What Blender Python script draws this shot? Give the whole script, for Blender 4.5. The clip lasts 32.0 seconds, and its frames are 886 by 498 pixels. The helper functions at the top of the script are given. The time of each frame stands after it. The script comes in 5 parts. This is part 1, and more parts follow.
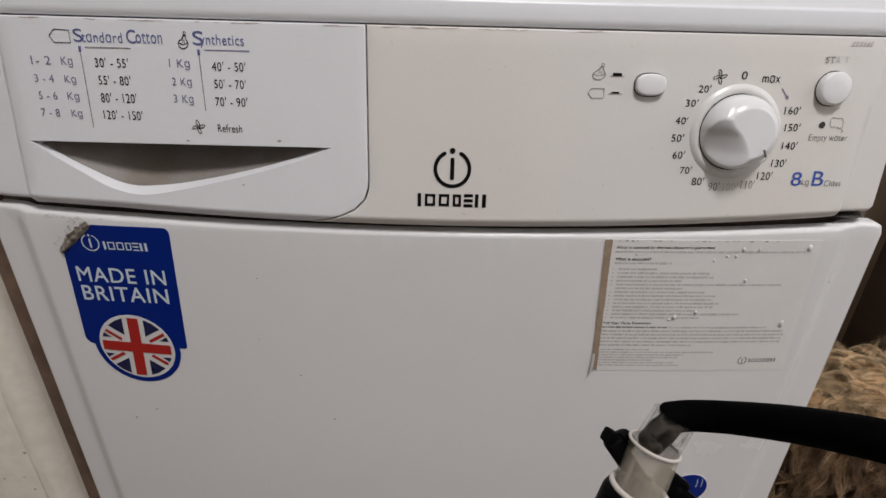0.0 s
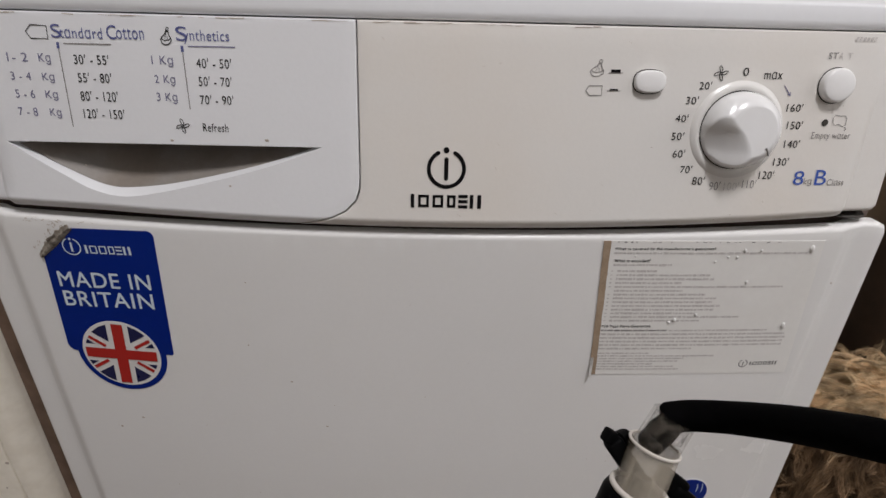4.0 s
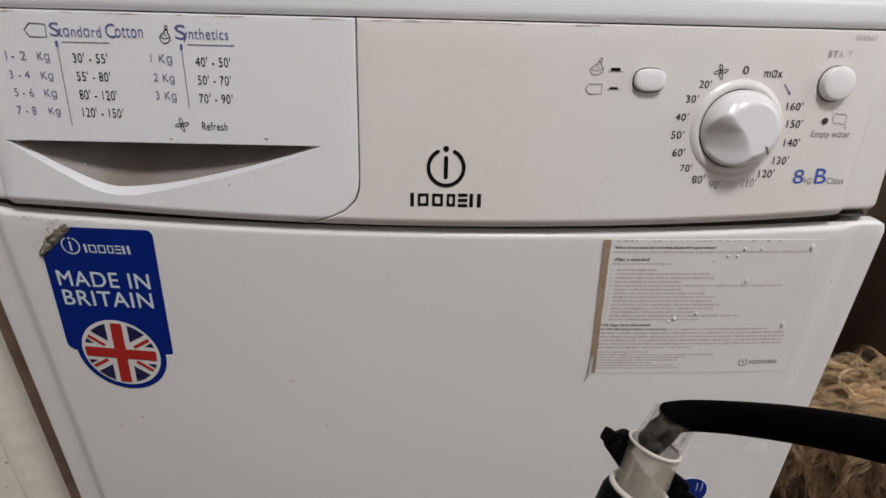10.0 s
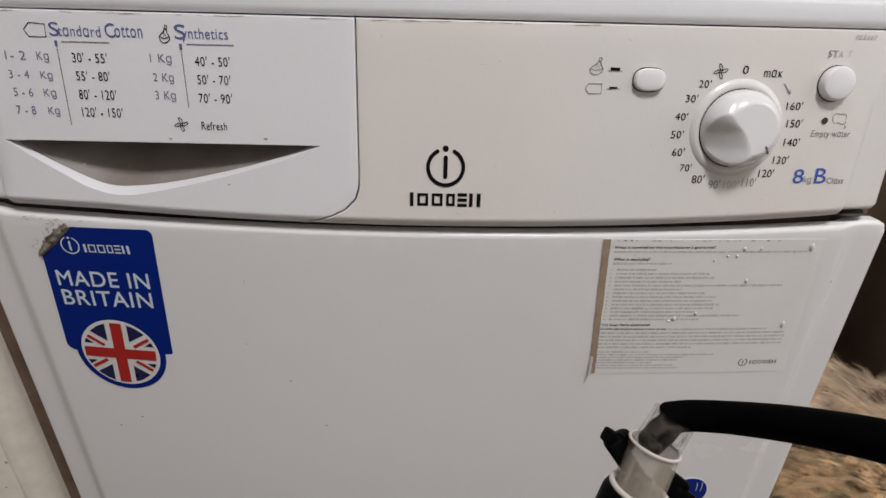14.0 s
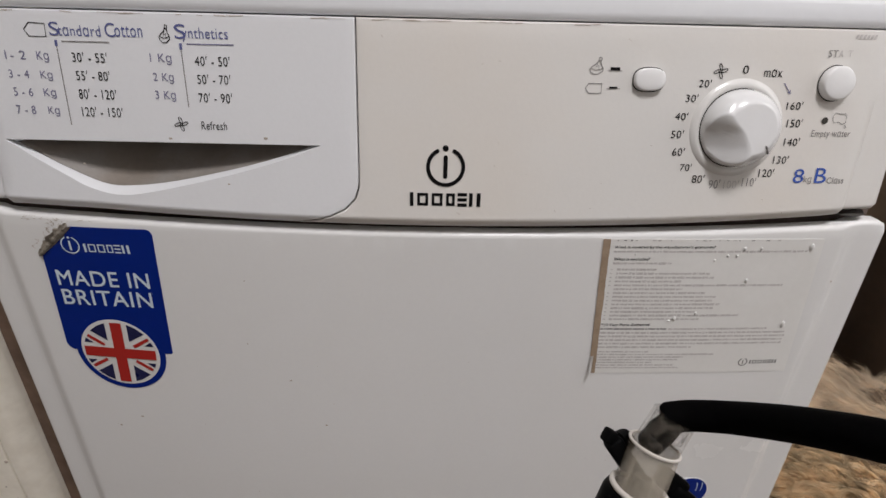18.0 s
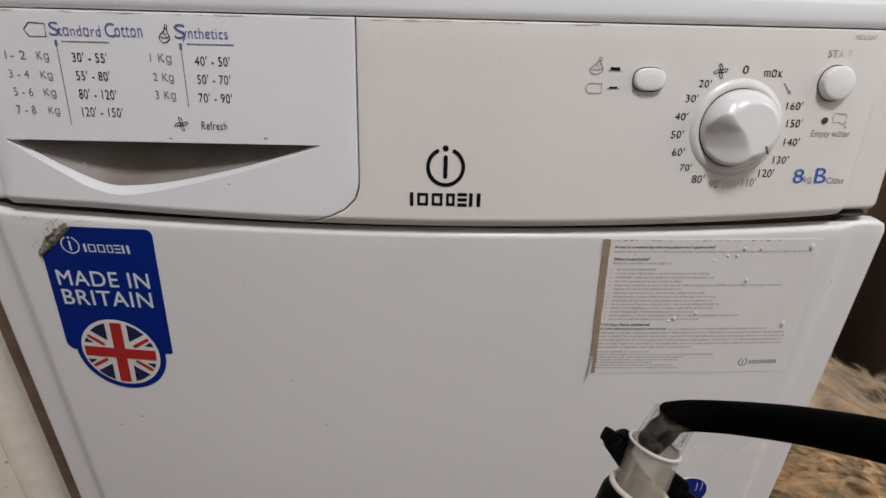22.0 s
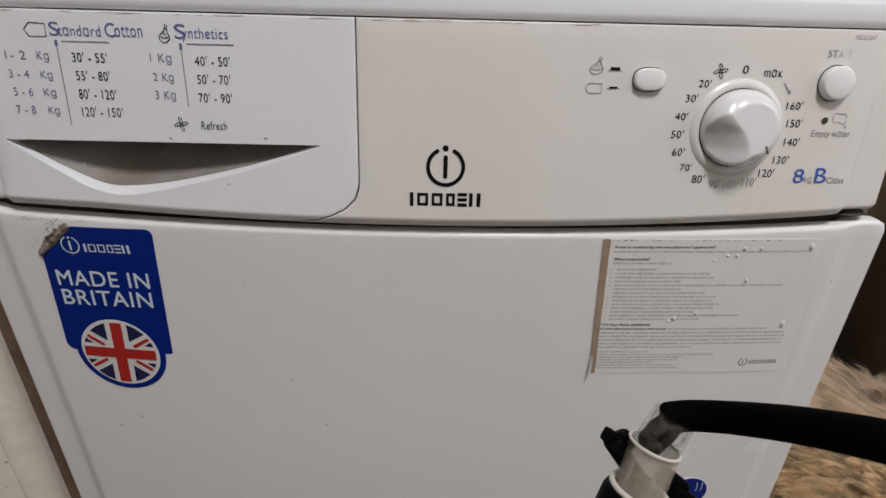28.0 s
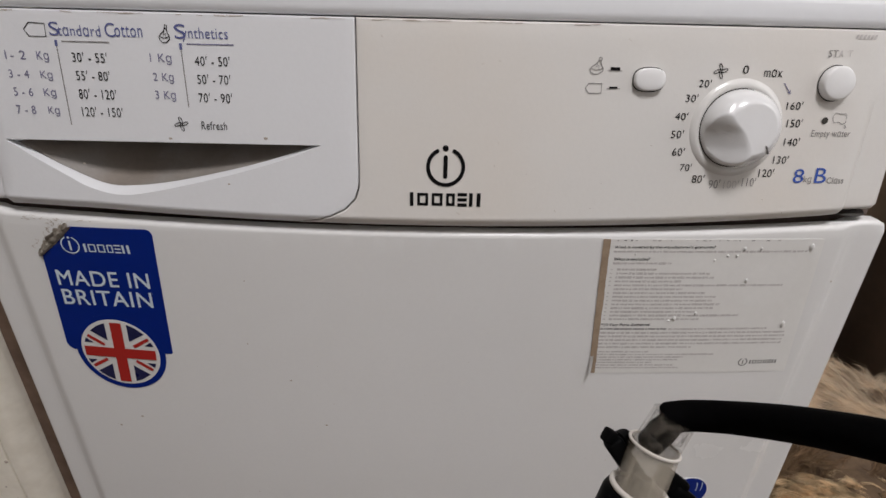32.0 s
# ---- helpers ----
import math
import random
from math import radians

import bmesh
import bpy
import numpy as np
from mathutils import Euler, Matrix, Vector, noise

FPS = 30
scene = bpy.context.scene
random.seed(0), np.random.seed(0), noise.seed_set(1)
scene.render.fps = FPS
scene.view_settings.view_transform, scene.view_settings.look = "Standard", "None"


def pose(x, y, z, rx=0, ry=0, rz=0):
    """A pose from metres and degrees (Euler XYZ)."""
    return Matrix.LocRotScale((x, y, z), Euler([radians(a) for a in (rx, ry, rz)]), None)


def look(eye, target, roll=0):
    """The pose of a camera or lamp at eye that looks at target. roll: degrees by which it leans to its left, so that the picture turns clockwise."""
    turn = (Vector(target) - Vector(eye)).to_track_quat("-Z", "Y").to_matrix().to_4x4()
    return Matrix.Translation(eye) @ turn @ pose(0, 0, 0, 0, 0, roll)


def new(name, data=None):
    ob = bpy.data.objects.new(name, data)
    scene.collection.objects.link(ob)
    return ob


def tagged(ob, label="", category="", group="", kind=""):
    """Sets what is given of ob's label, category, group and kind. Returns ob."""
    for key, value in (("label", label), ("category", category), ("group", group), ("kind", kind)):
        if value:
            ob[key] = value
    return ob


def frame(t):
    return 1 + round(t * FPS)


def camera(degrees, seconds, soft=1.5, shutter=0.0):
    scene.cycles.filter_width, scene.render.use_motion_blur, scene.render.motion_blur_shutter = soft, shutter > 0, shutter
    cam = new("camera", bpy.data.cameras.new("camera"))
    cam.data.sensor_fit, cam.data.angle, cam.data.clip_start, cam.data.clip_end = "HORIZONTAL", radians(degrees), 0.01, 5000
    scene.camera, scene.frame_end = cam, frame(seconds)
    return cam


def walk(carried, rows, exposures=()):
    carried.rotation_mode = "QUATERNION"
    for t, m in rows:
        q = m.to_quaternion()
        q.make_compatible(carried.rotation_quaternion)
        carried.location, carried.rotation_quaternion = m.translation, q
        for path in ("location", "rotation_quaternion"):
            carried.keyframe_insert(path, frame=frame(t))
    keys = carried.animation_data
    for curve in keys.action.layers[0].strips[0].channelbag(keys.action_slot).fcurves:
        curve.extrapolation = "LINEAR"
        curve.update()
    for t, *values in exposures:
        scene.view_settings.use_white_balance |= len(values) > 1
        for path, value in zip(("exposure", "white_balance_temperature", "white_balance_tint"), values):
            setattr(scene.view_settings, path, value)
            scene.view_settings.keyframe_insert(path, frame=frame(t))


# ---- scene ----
cam = camera(82.13, 32.0, soft=1.5)
ROWS = [
    (0, look((0.0020, -0.3063, 0.8297), (0.0049, 0.0095, 0.6788), 1.492)),
    (0.2, look((0.0033, -0.3060, 0.8300), (0.0065, 0.0102, 0.6799), 1.585)),
    (0.4, look((0.0014, -0.3036, 0.8297), (0.0037, 0.0129, 0.6803), 1.346)),
    (0.5, look((0.0020, -0.3028, 0.8296), (0.0043, 0.0139, 0.6805), 1.395)),
    (0.6, look((0.0035, -0.3009, 0.8287), (0.0071, 0.0155, 0.6793), 1.541)),
    (0.8, look((0.0026, -0.2991, 0.8286), (0.0073, 0.0172, 0.6788), 1.480)),
    (1, look((0.0023, -0.2974, 0.8285), (0.0083, 0.0187, 0.6783), 1.477)),
    (1.5, look((0.0020, -0.2966, 0.8282), (0.0087, 0.0193, 0.6775), 1.469)),
    (2, look((0.0025, -0.2969, 0.8282), (0.0088, 0.0189, 0.6776), 1.447)),
    (2.5, look((0.0027, -0.2969, 0.8282), (0.0088, 0.0190, 0.6775), 1.461)),
    (3, look((0.0023, -0.2970, 0.8277), (0.0087, 0.0189, 0.6771), 1.469)),
    (3.5, look((0.0026, -0.2971, 0.8272), (0.0089, 0.0188, 0.6765), 1.488)),
    (5.5, look((0.0025, -0.2974, 0.8262), (0.0090, 0.0185, 0.6757), 1.491)),
    (7, look((0.0026, -0.2972, 0.8261), (0.0091, 0.0187, 0.6756), 1.472)),
    (9, look((0.0025, -0.2971, 0.8263), (0.0091, 0.0186, 0.6754), 1.479)),
    (12, look((0.0028, -0.2970, 0.8260), (0.0093, 0.0188, 0.6752), 1.469)),
    (19, look((0.0030, -0.2970, 0.8260), (0.0094, 0.0187, 0.6750), 1.480)),
    (32, look((0.0030, -0.2970, 0.8260), (0.0094, 0.0187, 0.6750), 1.480)),
]
walk(cam, ROWS, [(0, -0.26), (6, -0.26), (9, -0.21), (12, -0.14), (14.5, -0.17), (17, -0.21), (19, -0.13), (21, -0.17), (22, -0.22), (23, -0.16), (25, -0.14), (28, -0.26), (32, -0.25)])

# ---- daylight: a window in the east wall behind the viewer's right shoulder ----
world = bpy.data.worlds.new("sky")
scene.world = world
world.use_nodes = True
sky = world.node_tree.nodes.new("ShaderNodeTexSky")
sky.sky_type, sky.sun_disc = "NISHITA", False
sky.sun_elevation, sky.sun_rotation = radians(38), radians(100)
backdrop = world.node_tree.nodes["Background"]
backdrop.inputs["Strength"].default_value = 0.06
world.node_tree.links.new(sky.outputs[0], backdrop.inputs[0])

sun = new("sun", bpy.data.lights.new("sun", "SUN"))
sun.data.energy, sun.data.angle, sun.data.color = 0.5, radians(20), (1.0, 0.96, 0.9)
sun.matrix_basis = look((4, -1.4, 3.5), (0.6, -0.8, 0.3))

window_light = new("window_light", bpy.data.lights.new("window_light", "AREA"))
window_light.data.shape, window_light.data.size, window_light.data.size_y = "RECTANGLE", 1.1, 1.1
window_light.data.energy, window_light.data.color = 7.5, (0.99, 0.965, 0.985)
window_light.matrix_basis = look((1.88, -0.65, 1.55), (0.0, -0.45, 1.05))
roof_light = new("roof_light", bpy.data.lights.new("roof_light", "AREA"))
roof_light.data.shape, roof_light.data.size, roof_light.data.size_y = "RECTANGLE", 0.42, 0.42
roof_light.data.energy, roof_light.data.color = 33.5, (0.99, 0.965, 0.985)
roof_light.matrix_basis = pose(0.32, -0.82, 2.41)

# ---- materials ----
def mat(name, base, rough=0.5, metal=0.0, second=None, scale=8.0, fine=120.0, bump=0.0, mix=0.5, grain=0.08, coat=0.0, gloss=0.5):
    """Paint-like surface: two noises (stains, grain) tint the base, the fine one also lifts it."""
    m = bpy.data.materials.new(name)
    m.use_nodes = True
    nt = m.node_tree
    bs = nt.nodes["Principled BSDF"]
    tc = nt.nodes.new("ShaderNodeTexCoord")
    big = nt.nodes.new("ShaderNodeTexNoise")
    big.inputs["Scale"].default_value, big.inputs["Detail"].default_value = scale, 6.0
    small = nt.nodes.new("ShaderNodeTexNoise")
    small.inputs["Scale"].default_value, small.inputs["Detail"].default_value = fine, 4.0
    for n in (big, small):
        nt.links.new(tc.outputs["Object"], n.inputs["Vector"])
    ramp = nt.nodes.new("ShaderNodeMapRange")
    ramp.inputs["From Min"].default_value, ramp.inputs["From Max"].default_value = 0.32, 0.72
    ramp.inputs["To Max"].default_value = mix
    ramp.interpolation_type = "SMOOTHSTEP"
    nt.links.new(big.outputs["Fac"], ramp.inputs["Value"])
    a = nt.nodes.new("ShaderNodeMix")
    a.data_type = "RGBA"
    a.inputs["A"].default_value = (*base, 1)
    a.inputs["B"].default_value = (*(second or tuple(c * 0.9 for c in base)), 1)
    nt.links.new(ramp.outputs[0], a.inputs["Factor"])
    g = nt.nodes.new("ShaderNodeMapRange")
    g.inputs["To Min"].default_value, g.inputs["To Max"].default_value = 1 - grain, 1 + grain
    nt.links.new(small.outputs["Fac"], g.inputs["Value"])
    b = nt.nodes.new("ShaderNodeMix")
    b.data_type, b.blend_type = "RGBA", "MULTIPLY"
    b.inputs["Factor"].default_value = 1.0
    nt.links.new(a.outputs["Result"], b.inputs["A"])
    nt.links.new(g.outputs[0], b.inputs["B"])
    nt.links.new(b.outputs["Result"], bs.inputs["Base Color"])
    r = nt.nodes.new("ShaderNodeMapRange")
    r.inputs["To Min"].default_value, r.inputs["To Max"].default_value = max(0.02, rough - 0.07), rough + 0.07
    nt.links.new(big.outputs["Fac"], r.inputs["Value"])
    nt.links.new(r.outputs[0], bs.inputs["Roughness"])
    bs.inputs["Metallic"].default_value = metal
    bs.inputs["Coat Weight"].default_value = coat
    bs.inputs["Specular IOR Level"].default_value = gloss
    if bump:
        bp = nt.nodes.new("ShaderNodeBump")
        bp.inputs["Strength"].default_value, bp.inputs["Distance"].default_value = bump, 0.0006
        nt.links.new(small.outputs["Fac"], bp.inputs["Height"])
        nt.links.new(bp.outputs[0], bs.inputs["Normal"])
    return m


M_DOOR = mat("white_enamel", (0.795, 0.79, 0.78), 0.25, second=(0.755, 0.745, 0.725), scale=5, fine=350, grain=0.015, bump=0.04, mix=0.6)
M_BODY = mat("white_sheet_steel", (0.76, 0.76, 0.755), 0.4, second=(0.70, 0.69, 0.66), scale=6, fine=300, grain=0.02, bump=0.04)
M_DRAWER = mat("cool_white_plastic", (0.75, 0.755, 0.77), 0.42, second=(0.72, 0.72, 0.73), scale=7, fine=420, grain=0.02, bump=0.10)
M_FASCIA = mat("ivory_white_plastic", (0.712, 0.695, 0.668), 0.42, second=(0.700, 0.645, 0.580), scale=6, fine=420, grain=0.02, bump=0.10, mix=0.7)
M_LID = mat("white_lid_laminate", (0.80, 0.81, 0.83), 0.33, second=(0.76, 0.765, 0.78), scale=9, fine=260, grain=0.02, bump=0.05)
M_KNOB = mat("glossy_white_plastic", (0.80, 0.80, 0.805), 0.22, second=(0.76, 0.755, 0.745), scale=30, fine=500, grain=0.01, bump=0.02, coat=0.3)
M_BUTTON = mat("satin_white_plastic", (0.79, 0.785, 0.78), 0.36, second=(0.75, 0.74, 0.73), scale=60, fine=600, grain=0.02, bump=0.05)
# recess grey: the grip's shade is put into the colour, with some dirt
M_RECESS = mat("dusty_shaded_grey", (0.255, 0.235, 0.215), 0.6, second=(0.20, 0.165, 0.135), scale=28, fine=300, grain=0.10, bump=0.2, mix=0.8)
M_INK = mat("black_print", (0.006, 0.0055, 0.006), 0.7, second=(0.014, 0.013, 0.014), scale=900, fine=2500, grain=0.2, mix=0.6, gloss=0.04)
M_WORN = mat("worn_grey_print", (0.17, 0.16, 0.16), 0.5, second=(0.36, 0.34, 0.32), scale=420, fine=1500, grain=0.2, mix=0.9)
M_BLUEINK = mat("violet_blue_print", (0.085, 0.10, 0.27), 0.5, second=(0.13, 0.14, 0.28), scale=900, fine=2500, grain=0.2, mix=0.6)
M_PALEINK = mat("faded_violet_print", (0.16, 0.155, 0.27), 0.5, second=(0.24, 0.23, 0.33), scale=900, fine=2500, grain=0.2, mix=0.6)
M_CLASS = mat("bright_blue_print", (0.03, 0.09, 0.42), 0.45, second=(0.05, 0.11, 0.40), scale=300, fine=1500, grain=0.1)
M_STICKER = mat("royal_blue_vinyl", (0.0005, 0.016, 0.185), 0.3, second=(0.001, 0.019, 0.21), scale=20, fine=200, grain=0.06, bump=0.03, gloss=0.2)
M_NAVY = mat("navy_vinyl", (0.010, 0.013, 0.065), 0.3, second=(0.014, 0.016, 0.07), scale=30, fine=300, grain=0.06)
M_RED = mat("red_vinyl", (0.42, 0.020, 0.016), 0.3, second=(0.38, 0.02, 0.018), scale=30, fine=300, grain=0.05)
M_VINYL = mat("white_vinyl", (0.74, 0.73, 0.71), 0.32, second=(0.68, 0.67, 0.65), scale=60, fine=400, grain=0.03)
M_PAPER = mat("clear_backed_paper", (0.78, 0.77, 0.745), 0.42, second=(0.74, 0.725, 0.695), scale=30, fine=220, grain=0.03, bump=0.12)
M_GLUE = mat("brown_adhesive_residue", (0.36, 0.27, 0.19), 0.7, second=(0.24, 0.17, 0.11), scale=120, fine=700, grain=0.2, bump=0.3)
M_TEXTBAR = mat("grey_small_print", (0.46, 0.43, 0.42), 0.6, second=(0.66, 0.635, 0.615), scale=900, fine=1600, grain=0.3, mix=1.0)
M_TEXTDARK = mat("dark_small_print", (0.13, 0.125, 0.125), 0.6, second=(0.24, 0.23, 0.22), scale=900, fine=1600, grain=0.3, mix=0.8)
M_GAP = mat("dark_rubber_seal", (0.03, 0.026, 0.022), 0.7, second=(0.05, 0.04, 0.03), scale=40, fine=300, grain=0.2)
# brown that stands for the shade in the gap above the door
M_DOORGAP = mat("door_gap_shade", (0.115, 0.082, 0.066), 0.8, second=(0.065, 0.044, 0.035), scale=30, fine=260, grain=0.25, bump=0.2, mix=0.8)
M_COLLAR = mat("polished_ivory_plastic", (0.75, 0.74, 0.72), 0.24, second=(0.72, 0.70, 0.665), scale=20, fine=420, grain=0.015, bump=0.03, coat=0.2)
# brown for the gap beside the cupboard, its shade put into the colour
M_SIDEGAP = mat("side_gap_shade", (0.17, 0.108, 0.074), 0.7, second=(0.085, 0.052, 0.036), scale=30, fine=140, grain=0.25, bump=0.3, mix=0.9)
M_BLUEWHITE = mat("cool_white_print", (0.66, 0.74, 0.80), 0.35, second=(0.58, 0.66, 0.73), scale=120, fine=700, grain=0.06)
M_FLAP = mat("dirty_paper_back", (0.48, 0.43, 0.36), 0.85, second=(0.15, 0.12, 0.09), scale=260, fine=900, grain=0.25, bump=0.5, mix=0.9)
M_SPECK = mat("brown_grime", (0.48, 0.42, 0.36), 0.8, second=(0.34, 0.27, 0.21), scale=300, fine=900, grain=0.3)
M_CREAM = mat("cream_gloss_paint", (0.86, 0.81, 0.71), 0.36, second=(0.72, 0.66, 0.55), scale=70, fine=160, grain=0.06, bump=0.3, mix=0.5)
M_WALL = mat("brown_emulsion", (0.34, 0.27, 0.20), 0.85, second=(0.28, 0.215, 0.155), scale=4, fine=140, grain=0.08, bump=0.3)
M_ROOM = mat("grey_beige_emulsion", (0.60, 0.585, 0.56), 0.85, second=(0.55, 0.535, 0.505), scale=3, fine=120, grain=0.05, bump=0.2)
M_CEIL = mat("white_ceiling_paint", (0.78, 0.775, 0.76), 0.9, second=(0.74, 0.73, 0.71), scale=2, fine=120, grain=0.04, bump=0.2)
M_FLOOR = mat("brown_vinyl_floor", (0.115, 0.08, 0.055), 0.45, second=(0.075, 0.052, 0.036), scale=5, fine=60, grain=0.15, bump=0.2)
M_WOOD = mat("dark_stained_wood", (0.085, 0.055, 0.036), 0.6, second=(0.035, 0.021, 0.014), scale=12, fine=90, grain=0.2, bump=0.2)
M_RUBBER = mat("matt_black_rubber", (0.0018, 0.0018, 0.002), 0.6, second=(0.003, 0.003, 0.003), scale=60, fine=500, grain=0.2, bump=0.15, gloss=0.012)
M_BLACK = mat("black_moulded_plastic", (0.0025, 0.0025, 0.0028), 0.42, second=(0.004, 0.004, 0.004), scale=80, fine=600, grain=0.2, bump=0.1, gloss=0.03)
M_FRAME = mat("white_window_frame", (0.78, 0.78, 0.77), 0.35, second=(0.74, 0.73, 0.72), scale=8, fine=200, grain=0.02)
M_SKIN = mat("brown_undercoat", (0.17, 0.112, 0.066), 0.9, second=(0.10, 0.065, 0.04), scale=35, fine=300, grain=0.3, bump=0.5, mix=0.9)
M_NOSE = mat("black_leathery_skin", (0.02, 0.017, 0.016), 0.35, second=(0.03, 0.025, 0.022), scale=200, fine=900, grain=0.2, bump=0.3)


def clear_plastic(name, tint, rough):
    m = bpy.data.materials.new(name)
    m.use_nodes = True
    bs = m.node_tree.nodes["Principled BSDF"]
    bs.inputs["Base Color"].default_value = (*tint, 1)
    bs.inputs["Transmission Weight"].default_value = 0.93
    bs.inputs["IOR"].default_value = 1.22
    n = m.node_tree.nodes.new("ShaderNodeTexNoise")
    n.inputs["Scale"].default_value = 160.0
    r = m.node_tree.nodes.new("ShaderNodeMapRange")
    r.inputs["To Min"].default_value, r.inputs["To Max"].default_value = rough * 0.5, rough * 1.8
    m.node_tree.links.new(n.outputs["Fac"], r.inputs["Value"])
    m.node_tree.links.new(r.outputs[0], bs.inputs["Roughness"])
    return m


M_MILKY = mat("milky_plastic_ring", (0.66, 0.62, 0.57), 0.3, second=(0.50, 0.465, 0.42), scale=90, fine=400, grain=0.1, coat=0.3)


def scuffed_clear(name, low, high, tint=(0.86, 0.79, 0.67), size=150.0):
    """Thin clear plastic: see-through, glossy at grazing angles, with whitish scuffs."""
    m = bpy.data.materials.new(name)
    m.use_nodes = True
    nt = m.node_tree
    nt.nodes.remove(nt.nodes["Principled BSDF"])
    clear, haze, shine = (nt.nodes.new("ShaderNodeBsdf" + k) for k in ("Transparent", "Diffuse", "Glossy"))
    haze.inputs["Color"].default_value = (*tint, 1)
    shine.inputs["Roughness"].default_value = 0.08
    tc, n = nt.nodes.new("ShaderNodeTexCoord"), nt.nodes.new("ShaderNodeTexNoise")
    n.inputs["Scale"].default_value, n.inputs["Detail"].default_value, n.inputs["Distortion"].default_value = size, 3.0, 1.2
    r = nt.nodes.new("ShaderNodeMapRange")
    r.inputs["From Min"].default_value, r.inputs["From Max"].default_value = 0.44, 0.70
    r.inputs["To Min"].default_value, r.inputs["To Max"].default_value = low, high
    a, b = nt.nodes.new("ShaderNodeMixShader"), nt.nodes.new("ShaderNodeMixShader")
    rim = nt.nodes.new("ShaderNodeLayerWeight")
    rim.inputs["Blend"].default_value = 0.04
    nt.links.new(tc.outputs["Object"], n.inputs["Vector"])
    nt.links.new(n.outputs["Fac"], r.inputs["Value"])
    nt.links.new(r.outputs[0], a.inputs[0])
    nt.links.new(clear.outputs[0], a.inputs[1])
    nt.links.new(haze.outputs[0], a.inputs[2])
    nt.links.new(rim.outputs["Facing"], b.inputs[0])
    nt.links.new(a.outputs[0], b.inputs[1])
    nt.links.new(shine.outputs[0], b.inputs[2])
    nt.links.new(b.outputs[0], nt.nodes["Material Output"].inputs["Surface"])
    return m


M_SLEEVE = scuffed_clear("grimy_clear_plastic", 0.02, 0.24, (0.22, 0.19, 0.155), 260.0)
M_HAZY = scuffed_clear("scuffed_clear_plastic", 0.27, 0.42, (0.56, 0.50, 0.41), 230.0)
M_PANE = clear_plastic("window_glass", (0.98, 0.99, 0.99), 0.01)


def fur_material(name, dark, mid, pale, low=0.42, patch=26.0):
    m = bpy.data.materials.new(name)
    m.use_nodes = True
    nt = m.node_tree
    bs = nt.nodes["Principled BSDF"]
    geo = nt.nodes.new("ShaderNodeNewGeometry")
    ramp = nt.nodes.new("ShaderNodeValToRGB")
    e = ramp.color_ramp.elements
    e[0].color, e[1].color = (*dark, 1), (*pale, 1)
    c = ramp.color_ramp.elements.new(0.5)
    c.color = (*mid, 1)
    nt.links.new(geo.outputs["Random Per Island"], ramp.inputs["Fac"])
    tc = nt.nodes.new("ShaderNodeTexCoord")
    n = nt.nodes.new("ShaderNodeTexNoise")
    n.inputs["Scale"].default_value = patch
    nt.links.new(tc.outputs["Object"], n.inputs["Vector"])
    r = nt.nodes.new("ShaderNodeMapRange")
    r.inputs["From Min"].default_value, r.inputs["From Max"].default_value = 0.3, 0.7
    r.inputs["To Min"].default_value, r.inputs["To Max"].default_value = low, 1.3
    nt.links.new(n.outputs["Fac"], r.inputs["Value"])
    b = nt.nodes.new("ShaderNodeMix")
    b.data_type, b.blend_type = "RGBA", "MULTIPLY"
    b.inputs["Factor"].default_value = 1.0
    nt.links.new(ramp.outputs[0], b.inputs["A"])
    nt.links.new(r.outputs[0], b.inputs["B"])
    nt.links.new(b.outputs["Result"], bs.inputs["Base Color"])
    bs.inputs["Roughness"].default_value = 0.6
    bs.inputs["Specular IOR Level"].default_value = 0.25
    return m


M_FUR = fur_material("sandy_fur", (0.74, 0.56, 0.375), (0.87, 0.695, 0.50), (0.95, 0.82, 0.64), 0.66)
M_CURL = fur_material("golden_brown_fur", (0.58, 0.39, 0.21), (0.79, 0.575, 0.34), (0.92, 0.735, 0.48), 0.38, 48.0)
# browner coat for ears, cheeks and low body; their shade is in the colour too
M_SHADE = fur_material("shaded_brown_fur", (0.145, 0.085, 0.044), (0.235, 0.145, 0.078), (0.34, 0.22, 0.125), 0.45, 45.0)


# ---- mesh helpers ----
def part(name, bm, material, parent=None, label="", smooth=35):
    """One mesh object out of a bmesh (or a mesh), under a thing or under a part."""
    if isinstance(bm, bpy.types.Mesh):
        me = bm
    else:
        me = bpy.data.meshes.new(name)
        bm.to_mesh(me)
        bm.free()
    me.materials.clear()
    me.materials.append(material)
    if smooth:
        me.polygons.foreach_set("use_smooth", [True] * len(me.polygons))
        me.set_sharp_from_angle(angle=radians(smooth))
    ob = new(name, me)
    if parent:
        ob.parent = parent
    if label:
        tagged(ob, label)
    return ob


def thing(name, at, label, category, group="", kind=""):
    ob = new(name)
    ob.matrix_basis = pose(*at)
    ob.empty_display_size = 0.05
    return tagged(ob, label, category, group, kind)


def box(x0, x1, y0, y1, z0, z1, bevel=0.0, seg=2):
    bm = bmesh.new()
    bmesh.ops.create_cube(bm, size=1)
    for v in bm.verts:
        v.co = Vector(((x0 + x1) / 2 + v.co.x * (x1 - x0), (y0 + y1) / 2 + v.co.y * (y1 - y0), (z0 + z1) / 2 + v.co.z * (z1 - z0)))
    if bevel:
        bmesh.ops.bevel(bm, geom=bm.edges[:], offset=bevel, segments=seg, affect="EDGES", profile=0.5)
    return bm


